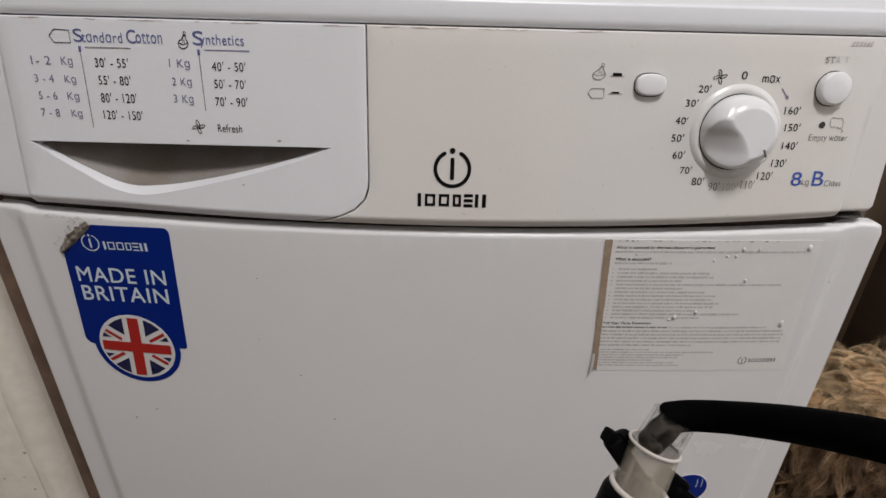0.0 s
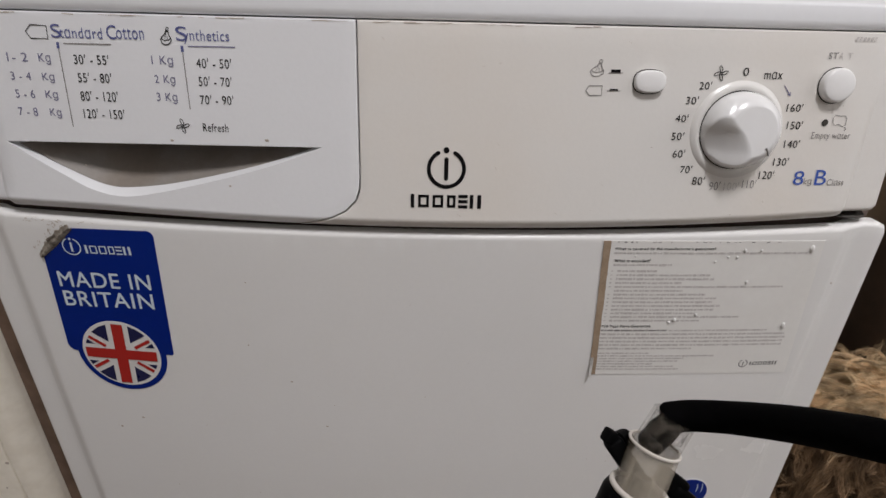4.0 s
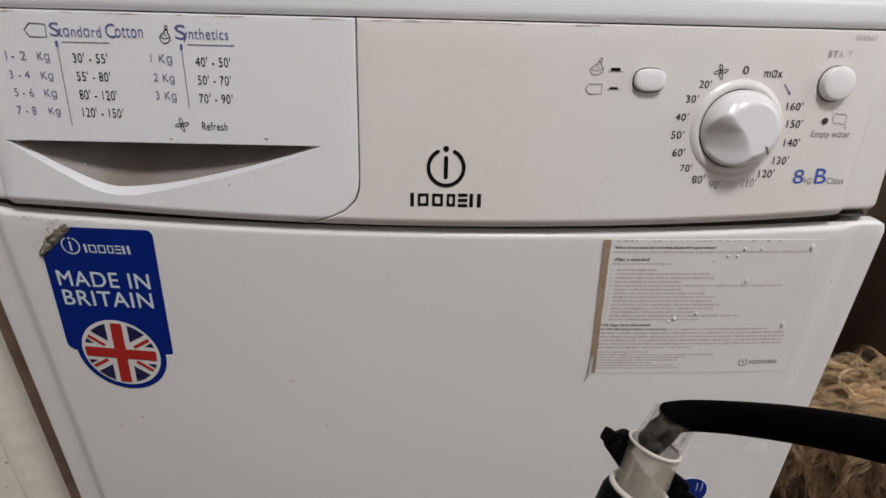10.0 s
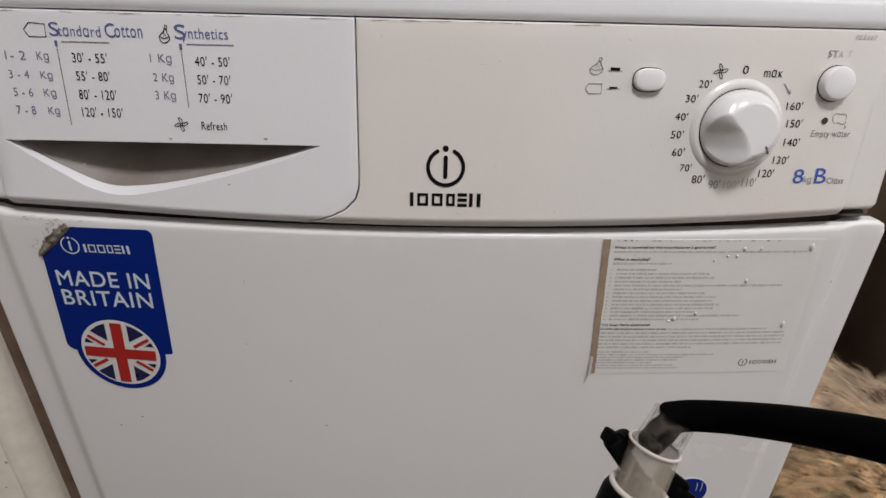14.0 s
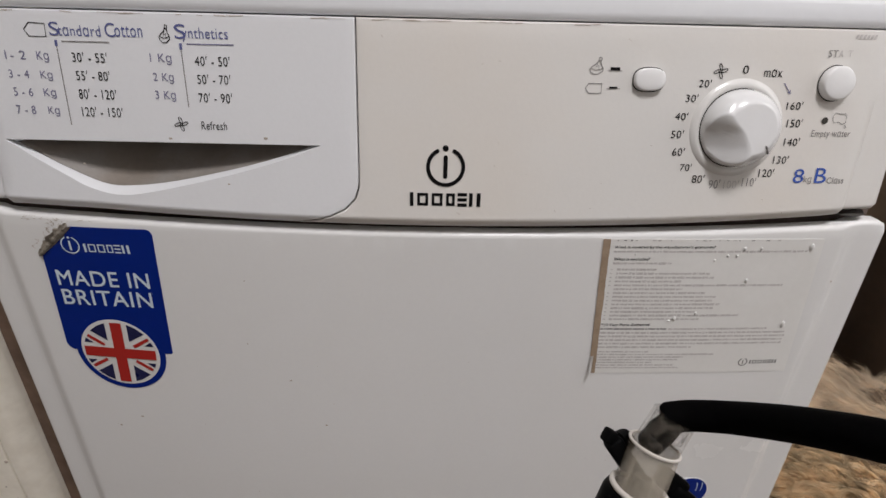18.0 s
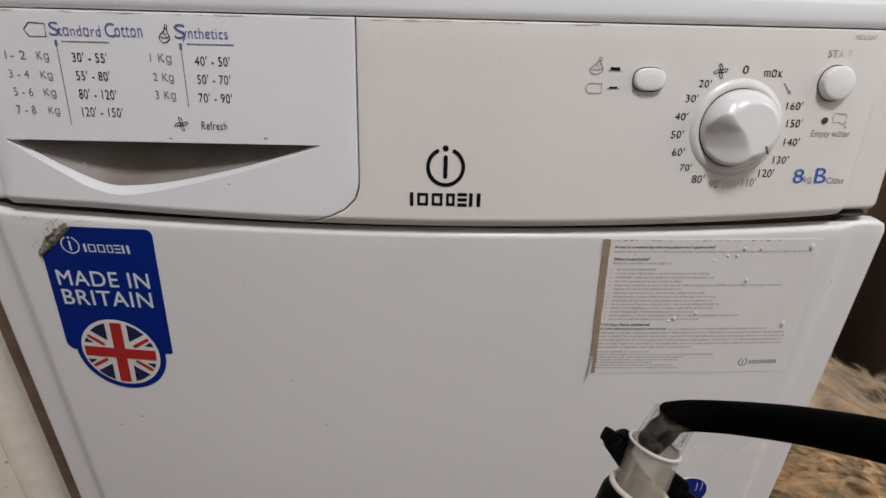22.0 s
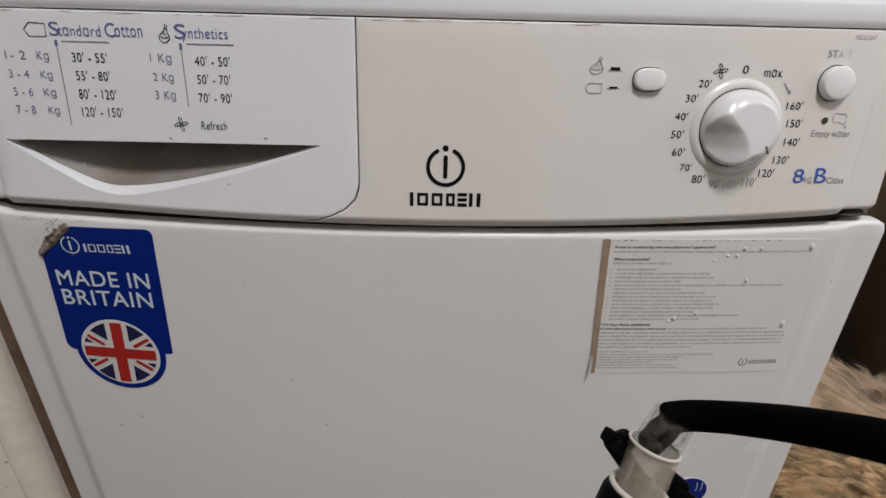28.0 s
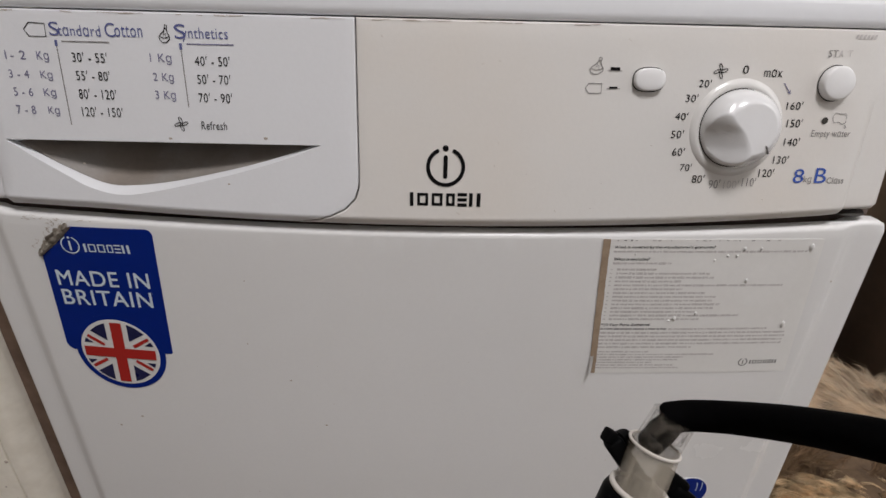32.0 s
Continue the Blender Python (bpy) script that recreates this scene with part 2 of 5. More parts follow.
def lathe(profile, steps=48, to=None):
    """Turn (radius, height) round z; to: a pose for the result."""
    bm = bmesh.new()
    rings = []
    for r, h in profile:
        rings.append([bm.verts.new((r * math.cos(2 * math.pi * i / steps), r * math.sin(2 * math.pi * i / steps), h)) for i in range(steps)] if r > 1e-6 else [bm.verts.new((0, 0, h))])
    for a, b in zip(rings, rings[1:]):
        for i in range(steps):
            j = (i + 1) % steps
            if len(a) == 1:
                bm.faces.new((a[0], b[i], b[j]))
            elif len(b) == 1:
                bm.faces.new((a[i], b[0], a[j]))
            else:
                bm.faces.new((a[i], b[i], b[j], a[j]))
    bmesh.ops.recalc_face_normals(bm, faces=bm.faces[:])
    if to is not None:
        bm.transform(to)
    return bm


def tube(points, radii, steps=20, caps=True, up=Vector((0, 0, 1))):
    """A round pipe along the points."""
    bm = bmesh.new()
    pts = [Vector(p) for p in points]
    rings = []
    for i, p in enumerate(pts):
        d = (pts[min(i + 1, len(pts) - 1)] - pts[max(i - 1, 0)]).normalized()
        a = d.cross(up).normalized()
        b = a.cross(d)
        r = radii[i] if hasattr(radii, "__len__") else radii
        rings.append([bm.verts.new(p + r * (math.cos(2 * math.pi * k / steps) * a + math.sin(2 * math.pi * k / steps) * b)) for k in range(steps)])
    for a, b in zip(rings, rings[1:]):
        for k in range(steps):
            bm.faces.new((a[k], a[(k + 1) % steps], b[(k + 1) % steps], b[k]))
    if caps:
        bm.faces.new(rings[0][::-1])
        bm.faces.new(rings[-1])
    bmesh.ops.recalc_face_normals(bm, faces=bm.faces[:])
    return bm


def curve_through(pts, n):
    """Catmull-Rom points through pts."""
    p = [np.array(q, float) for q in pts]
    p = [2 * p[0] - p[1]] + p + [2 * p[-1] - p[-2]]
    out = []
    m = len(p) - 3
    for k in range(n):
        u = k / (n - 1) * m
        i = min(int(u), m - 1)
        s = u - i
        a, b, c, d = p[i:i + 4]
        out.append(0.5 * (2 * b + (c - a) * s + (2 * a - 5 * b + 4 * c - d) * s * s + (3 * b - a - 3 * c + d) * s ** 3))
    return out


def inside(pt, poly):
    x, z = pt
    c = False
    for (x0, z0), (x1, z1) in zip(poly, poly[1:] + poly[:1]):
        if (z0 > z) != (z1 > z) and x < (x1 - x0) * (z - z0) / (z1 - z0) + x0:
            c = not c
    return c


def inset(poly, r):
    """The counter-clockwise outline moved inwards by r."""
    out = []
    for i in range(len(poly)):
        a, b, c = Vector(poly[i - 1]), Vector(poly[i]), Vector(poly[(i + 1) % len(poly)])
        n1 = Vector((-(b - a).y, (b - a).x)).normalized()
        n2 = Vector((-(c - b).y, (c - b).x)).normalized()
        m = (n1 + n2).normalized()
        out.append(tuple(b + m * (r / max(0.4, m.dot(n1)))))
    return out


def rounded(poly, r, steps=5):
    """Rounds the corners of an outline; r: one radius, or one for each corner."""
    out = []
    for i, p in enumerate(poly):
        rr = r[i] if hasattr(r, "__len__") else r
        b = Vector(p)
        if rr <= 0:
            out.append(tuple(b))
            continue
        a, c = Vector(poly[i - 1]), Vector(poly[(i + 1) % len(poly)])
        u, v = (a - b).normalized(), (c - b).normalized()
        half = u.angle(v) / 2
        d = rr / math.tan(half)
        o = b + (u + v).normalized() * (rr / math.sin(half))
        s, e = b + u * d - o, b + v * d - o
        ang = math.atan2(s.x * e.y - s.y * e.x, s.dot(e))
        for k in range(steps + 1):
            t = ang * k / steps
            out.append((o.x + s.x * math.cos(t) - s.y * math.sin(t), o.y + s.x * math.sin(t) + s.y * math.cos(t)))
    return out


def dense(poly, step):
    out = []
    for (x0, z0), (x1, z1) in zip(poly, poly[1:] + poly[:1]):
        n = max(1, int(math.hypot(x1 - x0, z1 - z0) / step))
        out += [(x0 + (x1 - x0) * k / n, z0 + (z1 - z0) * k / n) for k in range(n)]
    return out


def plate(outline, surf, lift=0.0, thick=0.002, round_edge=0.0, step=0.02, hole=None, columns=(), rows_at=()):
    """A sheet that follows surf(x, z) -> y, with the given outline (x, z), counter-clockwise seen from the front, rounded
    front edges and sides that go back by thick."""
    from mathutils.geometry import delaunay_2d_cdt
    line = dense(outline, 0.003 if rows_at else step)
    front = inset(line, round_edge) if round_edge else line
    pts = [Vector(p) for p in front]
    n = len(pts)
    edges = [(i, (i + 1) % n) for i in range(n)]
    hl = dense(hole, step) if hole else []
    edges += [(n + i, n + (i + 1) % len(hl)) for i in range(len(hl))]
    pts += [Vector(p) for p in hl]
    xs = [p[0] for p in front]
    zs = [p[1] for p in front]
    cols = sorted(list(np.arange(min(xs) + step / 2, max(xs), step)) + list(columns))
    for x in cols:
        for z in np.arange(min(zs) + step / 2, max(zs), step):
            if rows_at and z < bottom_z(x) + rows_at[-1] + 0.002:
                continue
            if inside((x, z), front) and not (hl and inside((x, z), hl)):
                pts.append(Vector((x, z)))
    for up in rows_at:
        for x in np.arange(min(xs) + 0.001, max(xs), 0.002):
            z = bottom_z(x) + up
            if inside((x, z), front):
                pts.append(Vector((x, z)))
    co, _, faces, *_ = delaunay_2d_cdt(pts, edges, [], 0, 1e-6)
    bm = bmesh.new()
    vs = [bm.verts.new((c.x, surf(c.x, c.y) - lift, c.y)) for c in co]
    for f in faces:
        m = sum((co[i] for i in f), Vector((0, 0))) / len(f)
        if inside((m.x, m.y), front) and not (hl and inside((m.x, m.y), hl)):
            bm.faces.new([vs[i] for i in f])
    bm.verts.ensure_lookup_table()
    rings = [vs[:n]]
    steps = 4 if round_edge else 0
    for k in range(1, steps + 1):
        a = k / steps * math.pi / 2
        ring = inset(line, round_edge * (1 - math.sin(a)))
        rings.append([bm.verts.new((x, surf(x, z) - lift + round_edge * (1 - math.cos(a)), z)) for x, z in ring])
    rings.append([bm.verts.new((x, surf(x, z) - lift + thick, z)) for x, z in line])
    for a, b in zip(rings, rings[1:]):
        for i in range(n):
            j = (i + 1) % n
            bm.faces.new((a[i], a[j], b[j], b[i]))
    for v in [v for v in bm.verts if not v.link_faces]:
        bm.verts.remove(v)
    bmesh.ops.recalc_face_normals(bm, faces=bm.faces[:])
    return bm


# ---- the room: a utility corner, closed all round ----
def setting(name, bm, material, label, category):
    return tagged(part(name, bm, material, None, smooth=0), label, category, kind="structure")


setting("floor", box(-1.7, 2.0, -2.5, 0.82, -0.10, 0.0), M_FLOOR, "brown vinyl floor of a small utility room", "floor")
def joined(boxes):
    """Several boxes in one mesh of the setting."""
    whole = bmesh.new()
    for b in boxes:
        piece = bpy.data.meshes.new("piece")
        bm = box(*b)
        bm.to_mesh(piece)
        bm.free()
        whole.from_mesh(piece)
        bpy.data.meshes.remove(piece)
    return whole


setting("ceiling", joined([(-1.7, 0.07, -2.5, 0.82, 2.4, 2.5), (0.57, 2.0, -2.5, 0.82, 2.4, 2.5), (0.07, 0.57, -2.5, -1.07, 2.4, 2.5), (0.07, 0.57, -0.57, 0.82, 2.4, 2.5)]), M_CEIL, "white painted ceiling with a roof window opening", "ceiling")
setting("wall_north", box(-1.6, 0.70, 0.72, 0.82, 0, 2.4), M_WALL, "brown painted wall behind the tumble dryer", "wall")
setting("wall_nib", box(0.70, 0.80, 0.0, 0.82, 0, 2.4), M_WALL, "brown painted return wall beside the tumble dryer", "wall")
setting("wall_north_east", box(0.80, 1.9, 0.0, 0.10, 0, 2.4), M_ROOM, "grey-beige painted wall", "wall")
setting("wall_west", box(-1.7, -1.6, -2.5, 0.82, 0, 2.4), M_ROOM, "grey-beige painted wall", "wall")
setting("wall_south", box(-1.6, 1.9, -2.5, -2.4, 0, 2.4), M_ROOM, "grey-beige painted wall", "wall")
east = joined([(1.9, 2.0, -2.5, -1.25, 0, 2.4), (1.9, 2.0, -0.05, 0.10, 0, 2.4), (1.9, 2.0, -1.25, -0.05, 0, 0.95), (1.9, 2.0, -1.25, -0.05, 2.15, 2.4)])
setting("wall_east", east, M_ROOM, "grey-beige painted wall with a window opening", "wall")
win = thing("window_1", (1.95, -0.65, 0.95), "white framed window that lets in the daylight", "window", kind="structure")
for y0, y1, z0, z1 in ((-0.6, 0.6, 0, 0.05), (-0.6, 0.6, 1.15, 1.2), (-0.6, -0.55, 0.05, 1.15), (0.55, 0.6, 0.05, 1.15)):
    part("window_frame", box(-0.03, 0.03, y0, y1, z0, z1, 0.004), M_FRAME, win)
pane = part("pane", box(-0.004, 0.004, -0.55, 0.55, 0.05, 1.15), M_PANE, win, smooth=0)
pane.visible_shadow = False
part("window_sill", box(-0.14, -0.03, -0.64, 0.64, -0.03, 0.0, 0.006), M_FRAME, win)

roof_window = thing("window_2", (0.32, -0.82, 2.5), "white framed roof window that lets in the daylight", "window", kind="structure")
for x0, x1, y0, y1 in ((-0.35, 0.35, -0.35, -0.28), (-0.35, 0.35, 0.28, 0.35), (-0.35, -0.28, -0.28, 0.28), (0.28, 0.35, -0.28, 0.28)):
    part("window_frame", box(x0, x1, y0, y1, 0.0, 0.06, 0.004), M_FRAME, roof_window)
part("pane", box(-0.28, 0.28, -0.28, 0.28, 0.02, 0.028), M_PANE, roof_window, smooth=0).visible_shadow = False

# dark upright board against the return wall, behind the dog
board = thing("wooden_board", (0.700, 0.0, 0.0), "dark stained wooden board standing against the brown wall", "board")
part("plank", box(-0.024, -0.001, 0.20, 0.295, 0.0, 1.25, 0.003), M_WOOD, board)
part("plank", box(-0.024, -0.001, 0.297, 0.395, 0.0, 1.25, 0.003), M_WOOD, board)
part("batten", box(-0.040, -0.0245, 0.205, 0.39, 1.10, 1.16, 0.003), M_WOOD, board)

# ---- cream cupboard on the dryer's west side ----
cupboard = thing("cupboard", (-0.3135, 0.022, 0.0), "cream gloss painted wooden cupboard beside the dryer", "cupboard")
part("carcass", box(-0.60, -0.004, 0.040, 0.60, 0.0, 0.845, 0.003), M_CREAM, cupboard)
stile = bmesh.new()
prof = [(-0.0195, 0.040), (-0.0195, 0.0092), (-0.0199, 0.0076), (-0.0209, 0.0052), (-0.0224, 0.0030), (-0.0244, 0.0006), (-0.0270, -0.0018), (-0.0300, -0.0036), (-0.0330, -0.0047), (-0.0385, -0.005), (-0.040, -0.0035), (-0.040, 0.040)]
for z in (0.0, 0.845):
    for x, y in prof:
        stile.verts.new((x, y, z))
stile.verts.ensure_lookup_table()
k = len(prof)
for i in range(k):
    j = (i + 1) % k
    stile.faces.new([stile.verts[a] for a in (i, j, k + j, k + i)])
stile.faces.new(stile.verts[:k])
stile.faces.new(stile.verts[k:])
bmesh.ops.recalc_face_normals(stile, faces=stile.faces[:])
part("stile", stile, M_CREAM, cupboard, "round-edged cream stile with small scuffs")
# strip added so that the gap beside the dryer looks shaded
gap_fill = box(-0.0194, 0.0020, 0.0112, 0.0395, 0.0, 0.843, 0.0040, 4)
part("side_gap_strip", gap_fill, M_SIDEGAP, cupboard, "brown strip standing for the shade in the gap beside the dryer")
part("door_panel", box(-0.52, -0.0413, -0.0045, 0.038, 0.06, 0.835, 0.0025), M_CREAM, cupboard)
part("plinth", box(-0.59, -0.01, 0.02, 0.039, 0.0, 0.055, 0.002), M_CREAM, cupboard)
scuff = random.Random(4)
for _ in range(16):
    x, z = -scuff.uniform(0.02, 0.14), scuff.uniform(0.40, 0.62)
    s = scuff.uniform(0.0008, 0.0022)
    y = -0.0048 if x < -0.0425 else (-0.0054 if -0.0375 < x < -0.03 else 0.0)
    if y:
        part("chip", lathe([(0, 0.0), (s, 0.0), (s * 0.5, 0.0005), (0, 0.0006)], 7, pose(x, y + 0.0004, z, 90, 0, scuff.uniform(-5, 5))), M_SPECK, cupboard)


# ---- tumble dryer ----
LEAN = 0.164


def bottom_z(x):
    """Lower edge of the control panel."""
    return 0.7139 - 0.0082 * (1 - min(1.0, (x / 0.256) ** 2)) - (0.0016 if x < -0.2 else 0) * min(1, (-x - 0.2) / 0.05)


def fascia_y(x, z):
    """The control panel leans back towards its top, bows out in the middle and turns under at its foot and ends."""
    y = -0.006 - 0.010 * (1 - min(1.0, (x / 0.27) ** 2)) + LEAN * (z - 0.715)
    under = max(0.0, 1 - (z - bottom_z(x)) / 0.0060)
    end = max(0.0, 1 - ((0.2568 + 0.065 * min(0.1, max(0.0, z - 0.72)) if x > 0 else 0.2562) - abs(x)) / 0.0042)
    return y + 0.0044 * under ** 1.5 + 0.0030 * end ** 2


def door_y(x, z):
    """Bowed door that steps back to a flat upright strip at each edge."""
    a = abs(x)
    y = -0.003 - 0.010 * (1 - min(1.0, (x / 0.265) ** 2))
    s = min(1.0, max(0.0, (a - 0.2645) / 0.0325))
    e = min(1.0, s / 0.36)
    return y + 0.0050 * e * e * (3 - 2 * e) + 0.0010 * s


dryer = thing("tumble_dryer", (0, 0, 0), "white condenser tumble dryer with worn printed control panel", "tumble dryer")
part("cabinet", box(-0.2955, 0.2955, 0.024, 0.60, 0.03, 0.818, 0.004), M_BODY, dryer)
for x in (-0.24, 0.24):
    for y in (0.08, 0.54):
        part("foot", lathe([(0, 0.0), (0.02, 0.0), (0.02, 0.012), (0.012, 0.016), (0.012, 0.031)], 20, pose(x, y, 0)), M_GAP, dryer)
part("kick_plate", box(-0.29, 0.29, 0.006, 0.0235, 0.032, 0.112, 0.003), M_BODY, dryer)

# lid: a lip, a bright arris and a top that goes back to the wall
lid = bmesh.new()
lp = [(0.020, 0.8200), (0.0032, 0.8201), (0.0018, 0.8204), (0.0010, 0.8212), (0.0012, 0.8250), (0.0017, 0.8318), (0.0021, 0.8328), (0.0030, 0.8337), (0.0046, 0.8343),
      (0.0080, 0.8352), (0.0150, 0.8385), (0.0300, 0.8425), (0.0600, 0.8440), (0.605, 0.8440), (0.605, 0.8200)]
kx = [-0.2975, -0.2965, -0.294, -0.25, -0.2, -0.15, -0.1, -0.05, 0, 0.05, 0.1, 0.15, 0.2, 0.25, 0.294, 0.2965, 0.2975]
ky = [0.010 * (min(abs(x), 0.27) / 0.27) ** 2 - 0.0015 + (0.006 if abs(x) > 0.297 else 0.002 if abs(x) > 0.296 else 0) for x in kx]
rows = [[lid.verts.new((x, y + (dy + 0.0025 if y < 0.05 else 0), z)) for y, z in lp] for x, dy in zip(kx, ky)]
for a, b in zip(rows, rows[1:]):
    for i in range(len(lp)):
        j = (i + 1) % len(lp)
        lid.faces.new((a[i], a[j], b[j], b[i]))
lid.faces.new(rows[0])
lid.faces.new(rows[-1])
bmesh.ops.recalc_face_normals(lid, faces=lid.faces[:])
part("lid", lid, M_LID, dryer, "white laminate lid with a rounded front lip", smooth=50)


# water-tank drawer front with a scooped handle, and the dial side of the panel
corner = [(-0.0790, 0.7067), (-0.0684, 0.7089), (-0.0584, 0.7121), (-0.0500, 0.7163), (-0.0440, 0.7225), (-0.0418, 0.7290), (-0.0415, 0.7360)]
top = 0.8194
left_out = [(-0.2560, top), (-0.2562, 0.7141), (-0.2535, 0.7113)] + [(x, bottom_z(x)) for x in np.linspace(-0.245, -0.087, 14)] + corner + [(-0.0415, top)]
rim_low = curve_through([(-0.2462, 0.7507), (-0.2307, 0.7411), (-0.2154, 0.7326), (-0.1999, 0.7246), (-0.1818, 0.7209), (-0.1594, 0.7240), (-0.1183, 0.7338), (-0.0847, 0.7437), (-0.0622, 0.7525)], 40)
in_low = curve_through([(-0.2441, 0.7482), (-0.2347, 0.7435), (-0.2159, 0.7341), (-0.1966, 0.7261), (-0.1813, 0.7246), (-0.1552, 0.7275), (-0.1206, 0.7349), (-0.0932, 0.7422), (-0.0690, 0.7504)], 40)
rim_top = [(x, 0.7507 + 0.0018 * (x + 0.2462) / 0.184 + 0.0003 * math.sin(math.pi * (x + 0.2462) / 0.184)) for x in np.linspace(-0.0622, -0.2462, 22)][1:-1]
in_top = [(x, 0.7492 + 0.0019 * (x + 0.2441) / 0.175) for x in np.linspace(-0.0690, -0.2441, 22)][1:-1]
rim = [tuple(p) for p in rim_low] + rim_top
inn = [tuple(p) for p in in_low] + in_top
drawer_front = part("drawer_front", plate(left_out, fascia_y, 0.0, 0.02, 0.0007, 0.0075, hole=rim, rows_at=(0.0012, 0.0024, 0.0036, 0.0048, 0.0060, 0.0068)), M_DRAWER, dryer, "cool white drawer front with printed programme table")
scoop = bmesh.new()
rings = [[scoop.verts.new((x, fascia_y(x, z), z)) for x, z in rim]]
for depth, mixing in ((0.0004, 0.06), (0.0018, 0.35), (0.0044, 0.8), (0.0062, 1.0)):
    rings.append([scoop.verts.new((a[0] + (b[0] - a[0]) * mixing, fascia_y(*a) + depth, a[1] + (b[1] - a[1]) * mixing)) for a, b in zip(rim, inn)])
for a, b in zip(rings, rings[1:]):
    for i in range(len(rim)):
        j = (i + 1) % len(rim)
        scoop.faces.new((a[i], a[j], b[j], b[i]))
part("handle_rim", scoop, M_DRAWER, dryer, smooth=60)
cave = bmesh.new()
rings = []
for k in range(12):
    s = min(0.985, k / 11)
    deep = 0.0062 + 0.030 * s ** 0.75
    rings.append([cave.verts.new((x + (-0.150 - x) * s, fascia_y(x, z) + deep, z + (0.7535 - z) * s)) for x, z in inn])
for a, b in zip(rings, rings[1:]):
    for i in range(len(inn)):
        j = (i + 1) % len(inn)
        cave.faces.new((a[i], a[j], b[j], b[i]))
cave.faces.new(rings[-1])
# darker than the drawer's white: the colour carries the recess's shade
part("handle_recess", cave, M_RECESS, dryer, "dusty grip recess, its shade put into the dark grey", smooth=60)

right_out = [(-0.0407, top), (-0.0407, 0.7360), (-0.0410, 0.7288), (-0.0432, 0.7220), (-0.0494, 0.7157), (-0.0580, 0.7114), (-0.0676, 0.7082), (-0.0782, 0.7062)] + [(x, bottom_z(x)) for x in np.linspace(-0.066, 0.245, 24)] + [(0.2545, 0.7144), (0.2566, 0.7176), (0.2592, 0.7600), (0.2618, 0.8000), (0.2630, top)]
fascia = part("fascia", plate(right_out, fascia_y, 0.0, 0.02, 0.0007, 0.012, rows_at=(0.0012, 0.0024, 0.0036, 0.0048, 0.0060, 0.0068)), M_FASCIA, dryer, "yellowed ivory control fascia, curved at its lower edge")


def cap_y(x, z):
    s = max(0.0, (abs(x) - 0.247) / 0.0505)
    return 0.0038 - 0.006 + LEAN * (z - 0.715) + 0.006 * s ** 2.2


for sign in (-1, 1):
    low = 0.7160 if sign > 0 else 0.7130
    out = [(0.2460, low), (0.2925, low + 0.0012), (0.2970, low + 0.0058), (0.2972, top), (0.2460, top)]
    if sign > 0:
        out = [(0.2460, low), (0.2785, low + 0.0004), (0.2818, low + 0.0034), (0.2870, top), (0.2460, top)]
    else:
        out = [(-x, z) for x, z in out][::-1]
    part("end_cap", plate(rounded(out, 0.0012, 3), cap_y, 0.0, 0.03, 0.003, 0.009), M_DRAWER if sign < 0 else M_FASCIA, dryer)

# door
dz = lambda x: 0.7064 - 0.0055 * (1 - min(1.0, (x / 0.262) ** 2))
door_out = [(-0.2933, 0.118), (0.2972, 0.118), (0.2972, 0.7002), (0.2952, 0.7054), (0.2900, 0.7078), (0.2680, 0.7080)] + [(x, dz(x)) for x in np.linspace(0.262, -0.262, 33)] + [(-0.2680, 0.7080), (-0.2861, 0.7078), (-0.2913, 0.7054), (-0.2933, 0.7002)]
door = part("door", plate(door_out, door_y, 0.0, 0.0092, 0.0034, 0.010, columns=[s * c for s in (-1, 1) for c in (0.246, 0.249, 0.2505, 0.252, 0.254, 0.256, 0.258, 0.2595, 0.261, 0.2630, 0.2645, 0.2660, 0.268, 0.271, 0.275, 0.279, 0.283, 0.287, 0.290)]), M_DOOR, dryer, "bowed white enamelled door with fine dirt specks", smooth=50)
part("hinge_cap", lathe([(0, 0.0), (0.0118, 0.0), (0.0126, 0.0008), (0.0118, 0.0018), (0.0080, 0.002), (0.0074, 0.001), (0, 0.001)], 28, pose(0.2690, 0.0125, 0.7112)), M_GAP, dryer, "black hinge cap in the gap")
# added strip: darkens the gap under the panel in place of real shade
part("door_gap_strip", box(-0.288, 0.288, 0.0125, 0.0235, 0.690, 0.7155, 0.001), M_DOORGAP, dryer, "brown strip behind the gap, standing for its shade")


# ---- printing on the panel ----
def text_mesh(words, bold=0.0):
    cu = bpy.data.curves.new("words", "FONT")
    cu.body, cu.resolution_u, cu.offset, cu.space_character = words, 4, bold, 1.08
    ob = new("words", cu)
    me = bpy.data.meshes.new_from_object(ob.evaluated_get(bpy.context.evaluated_depsgraph_get()))
    bpy.data.objects.remove(ob)
    bpy.data.curves.remove(cu)
    return me


